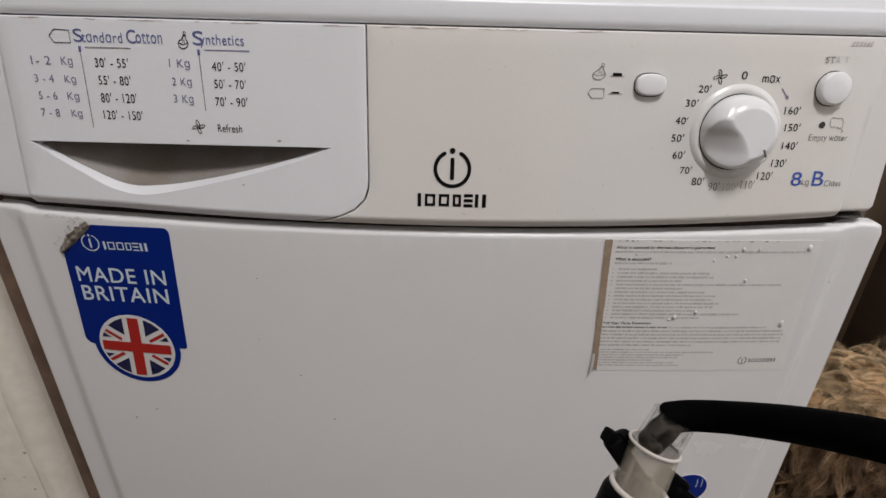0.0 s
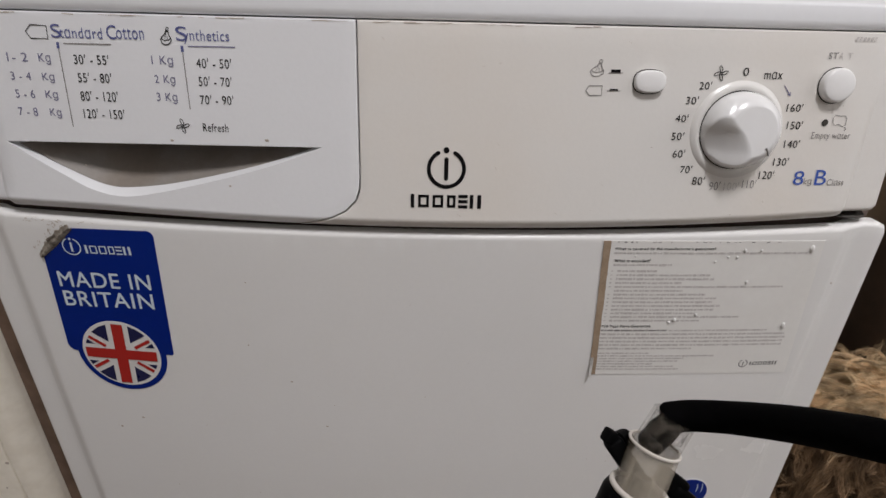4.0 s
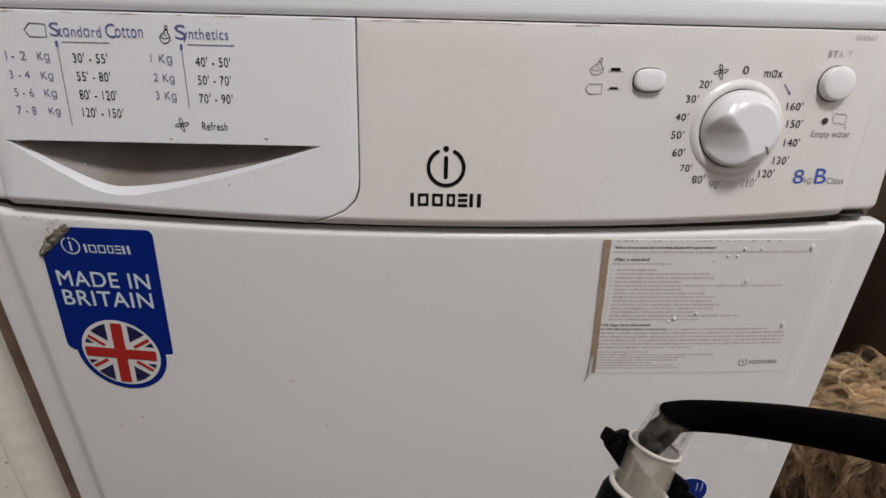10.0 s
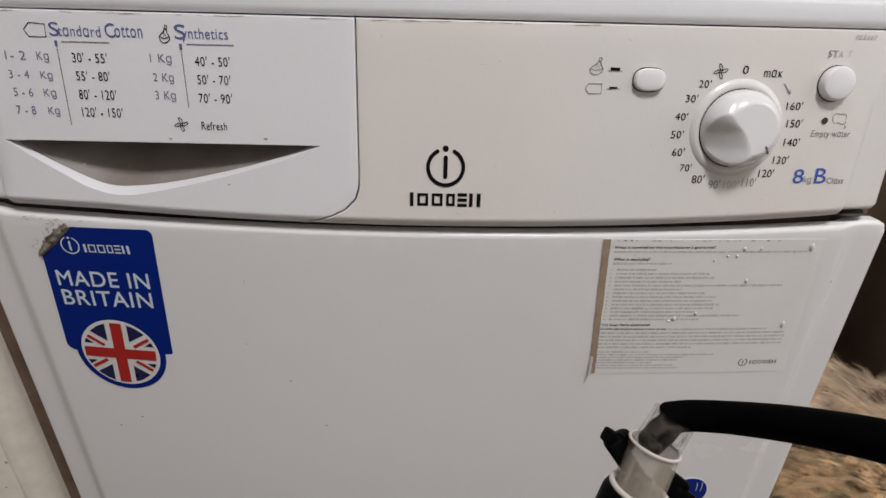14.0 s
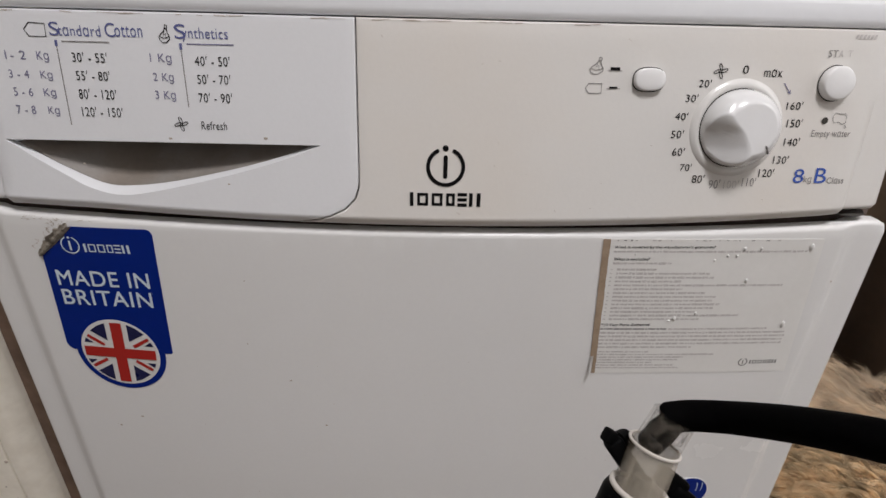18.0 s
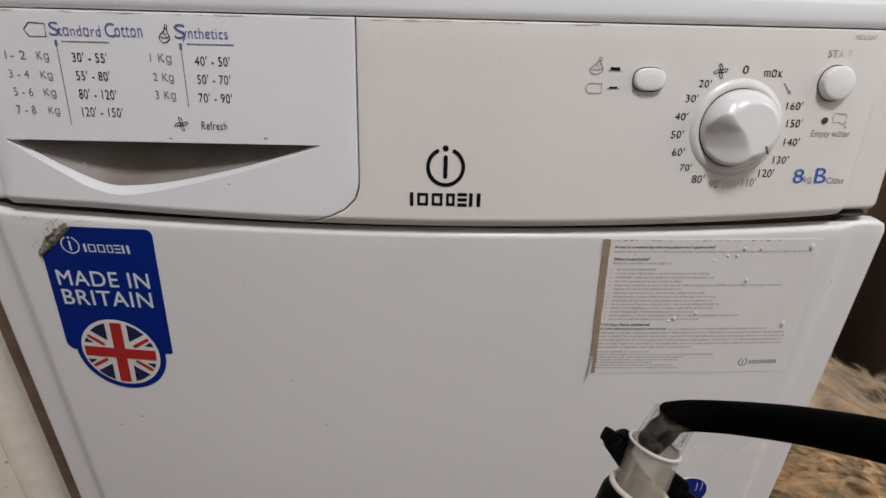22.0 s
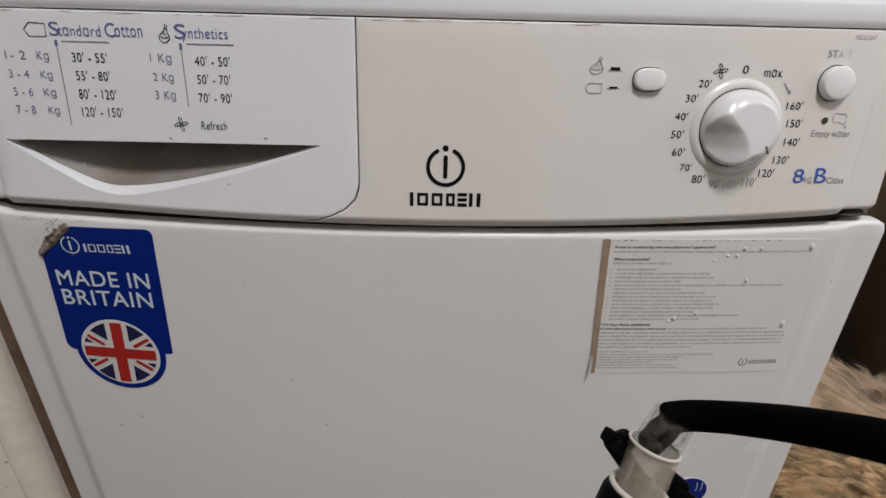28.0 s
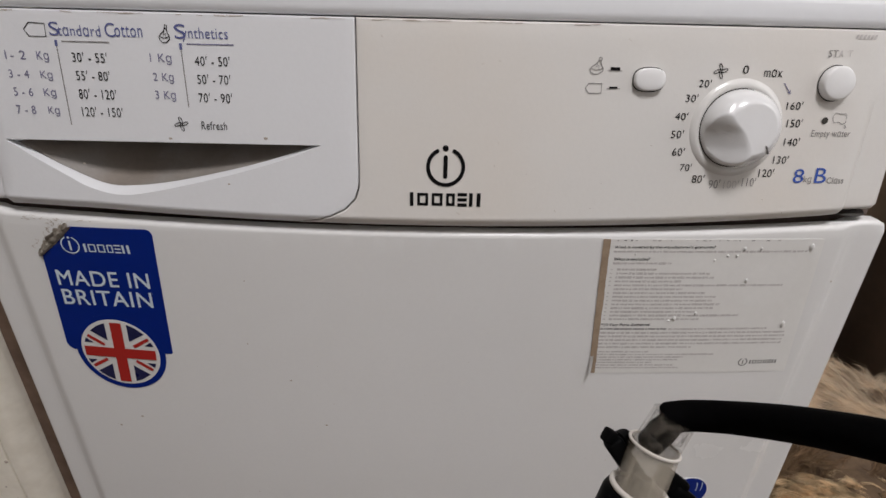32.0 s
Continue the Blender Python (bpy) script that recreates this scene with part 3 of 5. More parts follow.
def lettering(parent, words, x, z, w, h, ink, surf=fascia_y, lift=0.0003, slant=0.0, bold=0.0, label="", heavy=0.0):
    """Words fitted into a box w by h millimetres whose lower left corner is at x, z, laid on the surface."""
    me = text_mesh(words, bold)
    co = np.empty(len(me.vertices) * 3)
    me.vertices.foreach_get("co", co)
    co = co.reshape(-1, 3)
    lo, hi = co[:, :2].min(0), co[:, :2].max(0)
    u, v = ((co[:, :2] - lo) / np.maximum(hi - lo, 1e-9)).T
    px, pz = (x + u * w + slant * (v - 0.5) * h) / 1000, (z + v * h) / 1000
    co = np.array([(a, surf(a, b) - lift, b) for a, b in zip(px, pz)])
    me.vertices.foreach_set("co", co.ravel())
    me.update()
    me.name = "lettering"
    if heavy:
        thick = bmesh.new()
        for k, (a, b) in enumerate(((0, 0), (1, 0), (1, 1), (0, 1), (-1, 0), (0, -1))):
            for v in me.vertices:
                v.co = Vector(co[v.index]) + Vector((a * heavy / 2000, -0.00002 * k, b * heavy / 2000))
            thick.from_mesh(me)
        me.clear_geometry()
        thick.to_mesh(me)
        thick.free()
    return part("lettering", me, ink, parent, label, smooth=0)


def stroke(parent, pts, width, ink, surf=fascia_y, lift=0.0003, name="printed_line", closed=False):
    """A printed line of the given width along (x, z) points, all in millimetres."""
    p = [Vector(q) / 1000 for q in pts]
    bm = bmesh.new()
    n = len(p)
    left, right = [], []
    for i in range(n):
        a = p[i - 1] if (i or closed) else p[i] * 2 - p[1]
        c = p[(i + 1) % n] if (i < n - 1 or closed) else p[i] * 2 - p[i - 1]
        d = ((p[i] - a).normalized() + (c - p[i]).normalized()).normalized()
        m = Vector((-d.y, d.x)) * (width[i] if hasattr(width, "__len__") else width) / 2000
        for side, s in ((left, 1), (right, -1)):
            q = p[i] + m * s
            side.append(bm.verts.new((q.x, surf(q.x, q.y) - lift, q.y)))
    for i in range(n if closed else n - 1):
        j = (i + 1) % n
        bm.faces.new((left[i], left[j], right[j], right[i]))
    return part(name, bm, ink, parent, smooth=0)


def disc(parent, x, z, r, ink, surf=fascia_y, lift=0.0003, name="printed_dot", inner=0.0, a0=0.0, a1=360.0, steps=36):
    bm = bmesh.new()
    ring = []
    for k in range(steps + 1):
        t = radians(a0 + (a1 - a0) * k / steps)
        ring.append([bm.verts.new(((x + q * math.cos(t)) / 1000, 0, (z + q * math.sin(t)) / 1000)) for q in ((inner, r) if inner else (r,))])
    for v in bm.verts:
        v.co.y = surf(v.co.x, v.co.z) - lift
    if inner:
        for a, b in zip(ring, ring[1:]):
            bm.faces.new((a[0], a[1], b[1], b[0]))
    else:
        bm.faces.new([q[0] for q in ring[:-1]])
    return part(name, bm, ink, parent, smooth=0)


def bar(parent, x, z, w, h, ink, surf=fascia_y, lift=0.0003, name="print_bar", skew=0.0):
    bm = bmesh.new()
    n = max(1, int(w / 8))
    rows = [[bm.verts.new(((x + w * k / n + skew * v * h) / 1000, surf((x + w * k / n) / 1000, (z + v * h) / 1000) - lift, (z + v * h) / 1000)) for v in (0, 1)] for k in range(n + 1)]
    for a, b in zip(rows, rows[1:]):
        bm.faces.new((a[0], b[0], b[1], a[1]))
    return part(name, bm, ink, parent, smooth=0)


B, P, K, W, U = M_BLUEINK, M_PALEINK, M_INK, M_WORN, M_CLASS
lettering(drawer_front, "S", -207.8, 806.5, 5.5, 6.9, B)
lettering(drawer_front, "tɑndɑrd", -203.0, 806.5, 23.6, 5.5, B)
lettering(drawer_front, "C", -176.9, 806.5, 5.5, 7.1, B)
lettering(drawer_front, "otton", -171.6, 806.7, 15.2, 5.5, B)
lettering(drawer_front, "S", -138.9, 806.6, 6.2, 7.3, B)
lettering(drawer_front, "ynthetics", -134.8, 805.2, 24.9, 7.2, B)
lettering(drawer_front, "1- 2", -235.5, 793.9, 11.7, 4.6, P)
lettering(drawer_front, "Kɡ", -217.5, 792.7, 6.8, 5.7, P)
lettering(drawer_front, "3 - 4", -235.4, 784.2, 11.6, 4.3, P)
lettering(drawer_front, "Kɡ", -217.3, 783.2, 6.9, 5.1, P)
lettering(drawer_front, "5 - 6", -234.7, 774.7, 11.2, 4.5, P)
lettering(drawer_front, "Kɡ", -217.3, 773.8, 7.1, 5.3, P)
lettering(drawer_front, "7 - 8", -235.1, 765.1, 11.3, 4.6, P)
lettering(drawer_front, "Kɡ", -216.6, 764.3, 6.6, 5.2, P)
lettering(drawer_front, "30′ - 55′", -197.5, 793.4, 19.7, 5.1, K)
lettering(drawer_front, "55′ - 80′", -196.9, 784.0, 19.1, 5.1, K)
lettering(drawer_front, "80′ - 120′", -197.1, 774.2, 21.4, 5.4, K)
lettering(drawer_front, "120′ - 150′", -197.0, 764.9, 23.5, 5.2, K)
lettering(drawer_front, "1 Kɡ", -154.0, 793.3, 11.9, 5.6, P)
lettering(drawer_front, "2 Kɡ", -153.5, 783.6, 11.4, 5.4, P)
lettering(drawer_front, "3 Kɡ", -153.6, 774.1, 11.5, 5.7, P)
lettering(drawer_front, "40′ - 50′", -129.3, 793.2, 19.3, 5.1, K)
lettering(drawer_front, "50′ - 70′", -129.0, 783.9, 18.4, 5.0, K)
lettering(drawer_front, "70′ - 90′", -129.3, 774.2, 18.8, 5.1, K)
lettering(drawer_front, "Refresh", -129.4, 759.6, 14.4, 4.5, K)

lettering(fascia, "0", 174.5, 795.6, 3.3, 4.3, K)
lettering(fascia, "mɑx", 187.1, 794.0, 10.8, 4.1, K)
lettering(fascia, "160′", 204.2, 776.7, 9.8, 4.4, K)
lettering(fascia, "150′", 206.4, 767.0, 9.5, 4.6, K)
lettering(fascia, "140′", 207.0, 756.5, 9.6, 4.5, K)
lettering(fascia, "130′", 202.6, 746.2, 9.4, 4.6, K)
lettering(fascia, "120′", 195.2, 738.4, 9.5, 4.8, K)
lettering(fascia, "110′", 185.9, 732.9, 8.6, 5.1, W)
lettering(fascia, "100′", 174.7, 731.5, 9.4, 5.1, M_TEXTBAR)
lettering(fascia, "90′", 165.7, 731.5, 6.8, 5.3, W)
lettering(fascia, "80′", 154.9, 734.8, 7.6, 4.8, K)
lettering(fascia, "70′", 146.6, 741.6, 7.1, 4.3, K)
lettering(fascia, "60′", 140.7, 750.4, 7.3, 4.5, K)
lettering(fascia, "50′", 138.5, 760.3, 7.4, 4.4, K)
lettering(fascia, "40′", 139.4, 770.3, 7.5, 4.1, K)
lettering(fascia, "30′", 144.0, 780.1, 7.3, 4.2, K)
lettering(fascia, "20′", 150.4, 788.0, 7.2, 4.2, K)
lettering(fascia, "Empty wɑter", 222.8, 760.7, 24.2, 4.9, W)
lettering(fascia, "8", 217.4, 734.9, 6.4, 8.3, U)
lettering(fascia, "kɡ", 224.1, 734.3, 5.0, 4.7, W)
lettering(fascia, "B", 231.0, 734.9, 7.2, 8.9, U)
lettering(fascia, "Clɑss", 239.1, 734.6, 10.7, 3.8, W)
# rules and stems of the programme table
stroke(drawer_front, [(-201.9, 803.8), (-175.2, 803.9)], 0.55, W)
stroke(drawer_front, [(-132.8, 804.1), (-107.1, 804.2)], 0.55, P)
for x, low in ((-205.1, 759.9), (-136.2, 771.3)):
    stroke(drawer_front, [(x, 804.3), (x, 801.2)], 1.5, B, name="stem_head")
    stroke(drawer_front, [(x + 0.05, 801.2), (x + 0.7, low)], 0.6, W)


def fan(parent, x, z, s):
    """Four-bladed fan sign."""
    for q in range(4):
        t = radians(90 * q + 8)
        loop = []
        for k in range(14):
            a = 2 * math.pi * k / 14
            u, v = 0.55 * s + 0.45 * s * math.cos(a), 0.20 * s * math.sin(a) + 0.10 * s * math.cos(a)
            loop.append((x + u * math.cos(t) - v * math.sin(t), z + u * math.sin(t) + v * math.cos(t)))
        stroke(parent, loop, 0.42, K, closed=True, name="fan_sign")


def flask(parent, x, z, w, h, ink):
    """Conical flask sign with a tilted neck."""
    body = [(0.05, 0.30), (0.12, 0.12), (0.35, 0.0), (0.65, 0.02), (0.92, 0.18), (0.95, 0.34), (0.80, 0.55), (0.76, 0.70), (0.82, 0.95), (0.66, 1.0), (0.56, 0.74), (0.45, 0.60), (0.18, 0.45)]
    stroke(parent, [(x + u * w, z + v * h) for u, v in body], 0.5, ink, closed=True, name="flask_sign")
    stroke(parent, [(x + u * w, z + v * h) for u, v in ((0.10, 0.36), (0.40, 0.24), (0.75, 0.28), (0.92, 0.38))], 0.4, ink, name="flask_sign")
    stroke(parent, [(x + u * w, z + v * h) for u, v in ((0.55, 0.66), (0.40, 0.30), (0.62, 0.52), (0.66, 0.28))], 0.35, ink, name="flask_sign")
    stroke(parent, [(x + u * w, z + v * h) for u, v in ((0.60, 0.80), (0.80, 0.76))], 0.9, ink, name="flask_sign")


fan(drawer_front, -140.8, 762.2, 3.9)
fan(fascia, 161.8, 796.7, 4.0)
flask(drawer_front, -147.8, 804.5, 6.4, 8.9, K)
flask(fascia, 87.0, 793.8, 8.3, 8.8, W)
stroke(drawer_front, [(-222.0, 809.4), (-218.6, 812.8), (-209.9, 812.4), (-210.0, 805.9), (-219.6, 805.9)], 0.5, K, closed=True, name="cotton_sign")
stroke(fascia, [(85.8, 786.4), (87.6, 789.0), (95.0, 789.1), (95.0, 783.9), (88.1, 783.8)], 0.45, W, closed=True, name="cotton_sign")
for x, z, w, h in ((99.1, 795.9, 5.3, 1.7), (99.3, 786.5, 4.7, 1.0)):
    bar(fascia, x, z, w, h, K, name="switch_sign")
    stroke(fascia, [(x - 1.4, z - 0.1), (x + w + 1.5, z)], 0.4, W, name="switch_sign")
stroke(fascia, [(200.1, 790.9), (204.8, 785.4)], 0.5, P, name="arrow_sign")
stroke(fascia, [(203.0, 786.3), (204.8, 785.2), (204.4, 787.3)], 0.5, P, name="arrow_sign")
for word, x, w, ink in (("ST", 222.8, 5.6, W), ("A", 229.0, 2.6, M_TEXTBAR), ("T", 234.4, 2.6, M_TEXTBAR)):
    lettering(fascia, word, x, 805.2, w, 3.5, ink)
for k in range(6):
    bar(fascia, 236.6 + 2.2 * k, 814.6, 1.4, 2.3, M_TEXTBAR, name="print_bar", skew=0.25)
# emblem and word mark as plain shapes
disc(fascia, 9.1, 742.0, 11.3, K, name="emblem_ring", inner=9.1, a0=118, a1=422, steps=60)
for a in (118, 62):
    disc(fascia, 9.1 + 10.2 * math.cos(radians(a)), 742.0 + 10.2 * math.sin(radians(a)), 1.1, K, name="emblem_ring", lift=0.00034, steps=16)
disc(fascia, 8.9, 752.6, 1.7, K, name="emblem_dot")
stroke(fascia, [(9.0, 747.5), (9.0, 736.6)], 2.4, K, name="emblem_bar")
for z in (747.5, 736.6):
    disc(fascia, 9.0, z, 1.2, K, name="emblem_bar", lift=0.00034, steps=16)

def word_mark(parent, x, z, w, h, ink, surf, lift, weight=0.28):
    """The maker's mark as a row of plain bars and rings."""
    q = h * weight
    for u, v, ring in ((0.0, 0.05, 0), (0.095, 0.165, 1), (0.295, 0.165, 1), (0.495, 0.135, 1), (0.66, 0.13, 2), (0.82, 0.05, 0), (0.925, 0.055, 0)):
        a, b = x + u * w, x + (u + v) * w
        if ring == 0:
            bar(parent, a, z, b - a, h, ink, surf, lift, "word_mark")
        elif ring == 1:
            stroke(parent, [(a + q / 2, z + q / 2), (a + q / 2, z + h - q / 2), (b - q / 2, z + h - q / 2), (b - q / 2, z + q / 2)], q, ink, surf, lift, "word_mark", True)
        else:
            for k in range(3):
                bar(parent, a, z + k * (h - q * 0.85) / 2, b - a, q * 0.85, ink, surf, lift, "word_mark")


word_mark(fascia, -11.5, 719.3, 42.4, 8.0, K, fascia_y, 0.0003)
# tap sign beside the water lamp
stroke(fascia, [(233.9, 773.5), (235.2, 775.2), (238.5, 774.6), (241.2, 774.9), (242.4, 773.0), (242.2, 769.6), (240.4, 768.9), (238.2, 770.0), (235.4, 769.6), (234.2, 771.2)], 0.35, W, closed=True, name="tap_sign")
stroke(fascia, [(242.0, 768.6), (243.3, 767.3), (242.2, 766.6)], 0.5, W, name="tap_sign")


# ---- controls: dial, two buttons, lamp ----
def on_panel(x, z):
    """A pose on the panel whose z axis points out of it."""
    slope = 0.020 * x / 0.27 ** 2
    n = Vector((slope, -1.0, LEAN)).normalized()
    xa = Vector((1, 0, 0))
    xa = (xa - n * xa.dot(n)).normalized()
    ya = n.cross(xa)
    return Matrix(((xa.x, ya.x, n.x, x), (xa.y, ya.y, n.y, fascia_y(x, z)), (xa.z, ya.z, n.z, z), (0, 0, 0, 1)))


dial_at = on_panel(0.1765, 0.7660)
part("dial_collar", lathe([(0.0284, -0.0010), (0.0277, -0.0002), (0.0270, 0.0004), (0.0261, 0.0010), (0.0253, 0.0014), (0.0246, 0.0016), (0.0238, 0.0016), (0.0231, 0.0013), (0.0225, 0.0009), (0.0221, 0.0004), (0.0, 0.0004)], 80, dial_at), M_COLLAR, dryer, "raised rounded ivory collar round the dial", smooth=60)
part("dial_gap", lathe([(0.0222, 0.0006), (0.0206, 0.0006)], 64, dial_at), M_GAP, dryer)
LOBE = curve_through([(0.12, -1.0), (0.06, -0.78), (0.0, -0.46), (-0.20, -0.10), (-0.46, 0.16), (-0.60, 0.40), (-0.54, 0.66), (-0.24, 1.0)], 30)
LOBE_U, LOBE_V = [p[0] for p in LOBE], [p[1] for p in LOBE]
knob = bmesh.new()
NR, NT = 40, 120
grid = []
for i in range(NR + 1):
    q = i / NR
    ring = []
    for k in range(NT):
        t = 2 * math.pi * k / NT
        r = q
        u, v = r * math.cos(t), r * math.sin(t)
        lobe = float(np.interp(v, LOBE_V, LOBE_U))
        edge = u - lobe
        fall = max(0.0, -edge + 0.04)
        dome = 0.0166 * max(0.0, 1 - (0.995 * r) ** (4.0 + 7.0 * min(1.0, 1.5 * fall))) ** 0.5 + 0.0006
        ring.append((u, v, min(dome, 0.0158 - 0.0168 * fall * fall / (fall + 0.22))))
    grid.append(ring)
vs = []
for i, ring in enumerate(grid):
    if i == 0:
        vs.append([knob.verts.new((0, 0, ring[0][2]))])
    else:
        vs.append([knob.verts.new((0.0216 * u, 0.0216 * v, h)) for u, v, h in ring])
vs.append([knob.verts.new((0.0216 * math.cos(2 * math.pi * k / NT), 0.0216 * math.sin(2 * math.pi * k / NT), 0.0006)) for k in range(NT)])
for a, b in zip(vs, vs[1:]):
    for k in range(NT):
        j = (k + 1) % NT
        knob.faces.new((a[0], b[k], b[j]) if len(a) == 1 else (a[k], b[k], b[j], a[j]))
bmesh.ops.recalc_face_normals(knob, faces=knob.faces[:])
knob.transform(dial_at)
dial = part("dial", knob, M_KNOB, dryer, "glossy white domed dial turned to 130 minutes", smooth=70)
mark = box(-0.00042, 0.00042, -0.0030, 0.0030, -0.0012, 0.0012, 0.0002)
mark.transform(dial_at @ pose(0.0104, -0.0106, 0.0143, 26, 0, 40))
part("pointer", mark, M_WORN, dial)


def button(x, z, rx, rz, square, height):
    """A push button (superellipse) in a dark slot."""
    at = on_panel(x, z)
    bm = bmesh.new()
    prev = None
    n = 56
    for k, (s, h) in enumerate(((1.0, -0.001), (1.0, height * 0.55), (0.985, height * 0.78), (0.94, height * 0.93), (0.85, height), (0.4, height * 1.06))):
        ring = []
        for i in range(n):
            t = 2 * math.pi * i / n
            c, q = math.cos(t), math.sin(t)
            ring.append(bm.verts.new((rx * s * math.copysign(abs(c) ** square, c), rz * s * math.copysign(abs(q) ** square, q), h)))
        if prev:
            for i in range(n):
                bm.faces.new((prev[i], prev[(i + 1) % n], ring[(i + 1) % n], ring[i]))
        prev = ring
    bm.faces.new(prev)
    bmesh.ops.recalc_face_normals(bm, faces=bm.faces[:])
    bm.transform(at)
    slot = bmesh.new()
    rings = []
    for s in (-0.0004, 0.0006):
        rings.append([slot.verts.new((((rx + s) * math.copysign(abs(math.cos(2 * math.pi * i / n)) ** square, math.cos(2 * math.pi * i / n))), ((rz + s) * math.copysign(abs(math.sin(2 * math.pi * i / n)) ** square, math.sin(2 * math.pi * i / n))), 0.0004)) for i in range(n)])
    for i in range(n):
        slot.faces.new((rings[0][i], rings[0][(i + 1) % n], rings[1][(i + 1) % n], rings[1][i]))
    slot.transform(at)
    ob = part("push_button", bm, M_BUTTON, dryer, smooth=60)
    part("slot", slot, M_GAP, ob)
    return ob


button(0.1212, 0.7915, 0.0088, 0.0061, 0.80, 0.0032)
button(0.2300, 0.7912, 0.0096, 0.0094, 1.0, 0.0048)
disc(fascia, 229.3, 770.9, 1.9, M_GAP, lift=0.0004, name="lamp_hole")

# ---- stickers on the door ----
out = rounded([(-0.2455, 0.6781), (-0.2506, 0.6040), (-0.1765, 0.6040), (-0.1705, 0.6979), (-0.2221, 0.6979)], [0, 0.006, 0.0015, 0.004, 0], 5)
sticker = part("sticker", plate(out, door_y, 0.0004, 0.0004, 0, 0.012), M_STICKER, dryer, "royal blue vinyl sticker with a torn corner and a flag roundel", smooth=0)


def round_plate(parent, name, x, z, r, lift, ink, label=""):
    pts = [(x + r * math.cos(2 * math.pi * k / 56), z + r * math.sin(2 * math.pi * k / 56)) for k in range(56)]
    return part(name, plate(pts, door_y, lift, 0.0003, 0, 0.008), ink, parent, label, smooth=0)


FX, FZ, FR = -0.2132, 0.6032, 0.0252
round_plate(sticker, "roundel_edge", FX, FZ, 0.0312, 0.00042, M_STICKER)
round_plate(sticker, "roundel", FX, FZ, 0.0272, 0.0006, M_VINYL, "white disc of the flag roundel")


def flag_piece(poly, ink, lift, tilt=2.0):
    """A convex flag field, cut to the roundel."""
    c, s = math.cos(radians(-tilt)), math.sin(radians(-tilt))
    poly = dense([(u * FR, v * FR) for u, v in poly], 0.0012)
    pts = []
    for u, v in poly:
        d = math.hypot(u, v)
        if d > FR:
            u, v = u * FR / d, v * FR / d
        pts.append((FX + u * c - v * s + 0.05 * v, FZ + u * s + v * c))
    bm = bmesh.new()
    bm.faces.new([bm.verts.new((x, door_y(x, z) - lift, z)) for x, z in pts])
    part("flag_field", bm, ink, sticker, smooth=0)


for sx in (-1, 1):
    for sz in (-1, 1):
        m = lambda pts: [(sx * u, sz * v) for u, v in pts]
        flag_piece(m([(0.30, 0.40), (0.30, 0.955), (0.52, 0.855), (0.735, 0.68)]), M_NAVY, 0.0009)
        flag_piece(m([(0.70, 0.285), (0.957, 0.285), (0.895, 0.435)]), M_NAVY, 0.0009)
for ang, off in ((33, 1), (33 + 180, 1), (147, -1), (147 + 180, -1)):
    t = radians(ang)
    c, s = math.cos(t), math.sin(t)
    side = 0.02 * off
    flag_piece([(c * q - s * w, s * q + c * w) for q, w in ((0.47, -0.048 - side), (0.985, -0.048 - side), (0.985, 0.048 - side), (0.47, 0.048 - side))], M_RED, 0.0009)
flag_piece([(-0.155, -0.986), (0.155, -0.986), (0.155, 0.986), (-0.155, 0.986)], M_RED, 0.0010)
flag_piece([(-0.985, -0.158), (0.985, -0.158), (0.985, 0.158), (-0.985, 0.158)], M_RED, 0.00105)
lettering(sticker, "MADE IN", -240.6, 656.2, 60.7, 11.0, M_BLUEWHITE, door_y, 0.0007, 0.05, heavy=0.25)
lettering(sticker, "BRITAIN", -241.0, 641.6, 60.0, 11.3, M_BLUEWHITE, door_y, 0.0007, 0.05, heavy=0.25)
disc(sticker, -224.8, 685.4, 6.0, M_BLUEWHITE, door_y, 0.0007, "emblem_ring", 5.2, 112, 428)
stroke(sticker, [(-224.8, 688.4), (-225.0, 681.8)], 1.3, M_BLUEWHITE, door_y, 0.0007, "emblem_bar")
disc(sticker, -224.7, 690.6, 0.8, M_BLUEWHITE, door_y, 0.0007, "emblem_dot")
word_mark(sticker, -216.4, 681.0, 29.8, 5.8, M_BLUEWHITE, door_y, 0.0007, 0.19)
# the peeled corner: the paper back folded over the missing tip, with a ragged roll along the tear
rng = random.Random(11)
torn = bmesh.new()
T0, T1 = Vector((-0.2462, 0.6772)), Vector((-0.2214, 0.6984))
rows = []
for k in range(23):
    t = k / 22
    p = T0 + (T1 - T0) * t
    wide = 0.0014 + 0.0042 * math.sin(math.pi * min(1.0, 0.12 + 0.80 * (1 - t))) * rng.uniform(0.65, 1.15)
    rows.append([torn.verts.new((p.x - 0.65 * wide * w, door_y(p.x, p.y) - 0.0004 - 0.0017 * h * rng.uniform(0.6, 1.3), p.y + 0.76 * wide * w)) for w, h in ((-0.28, 0.0), (-0.05, 0.9), (0.25, 1.0), (0.6, 0.45), (0.85, 0.5), (1.0, 0.0))])
for a, b in zip(rows, rows[1:]):
    for i in range(5):
        torn.faces.new((a[i], a[i + 1], b[i + 1], b[i]))
bmesh.ops.solidify(torn, geom=torn.faces[:], thickness=0.00025)
part("torn_corner", torn, M_FLAP, sticker, "crumpled dirty torn paper corner", smooth=30)
for _ in range(26):
    t = rng.random()
    x, z = -0.2500 + 0.026 * t + rng.uniform(-0.004, 0.001), 0.6800 + 0.021 * t + rng.uniform(-0.001, 0.005)
    a, l = rng.uniform(0, 3.1), rng.uniform(0.6, 2.2)
    stroke(sticker, [(x * 1000, z * 1000), (x * 1000 + l * math.cos(a), z * 1000 + l * math.sin(a))], rng.uniform(0.2, 0.6), M_SPECK, door_y, 0.0004, "paper_scrap")

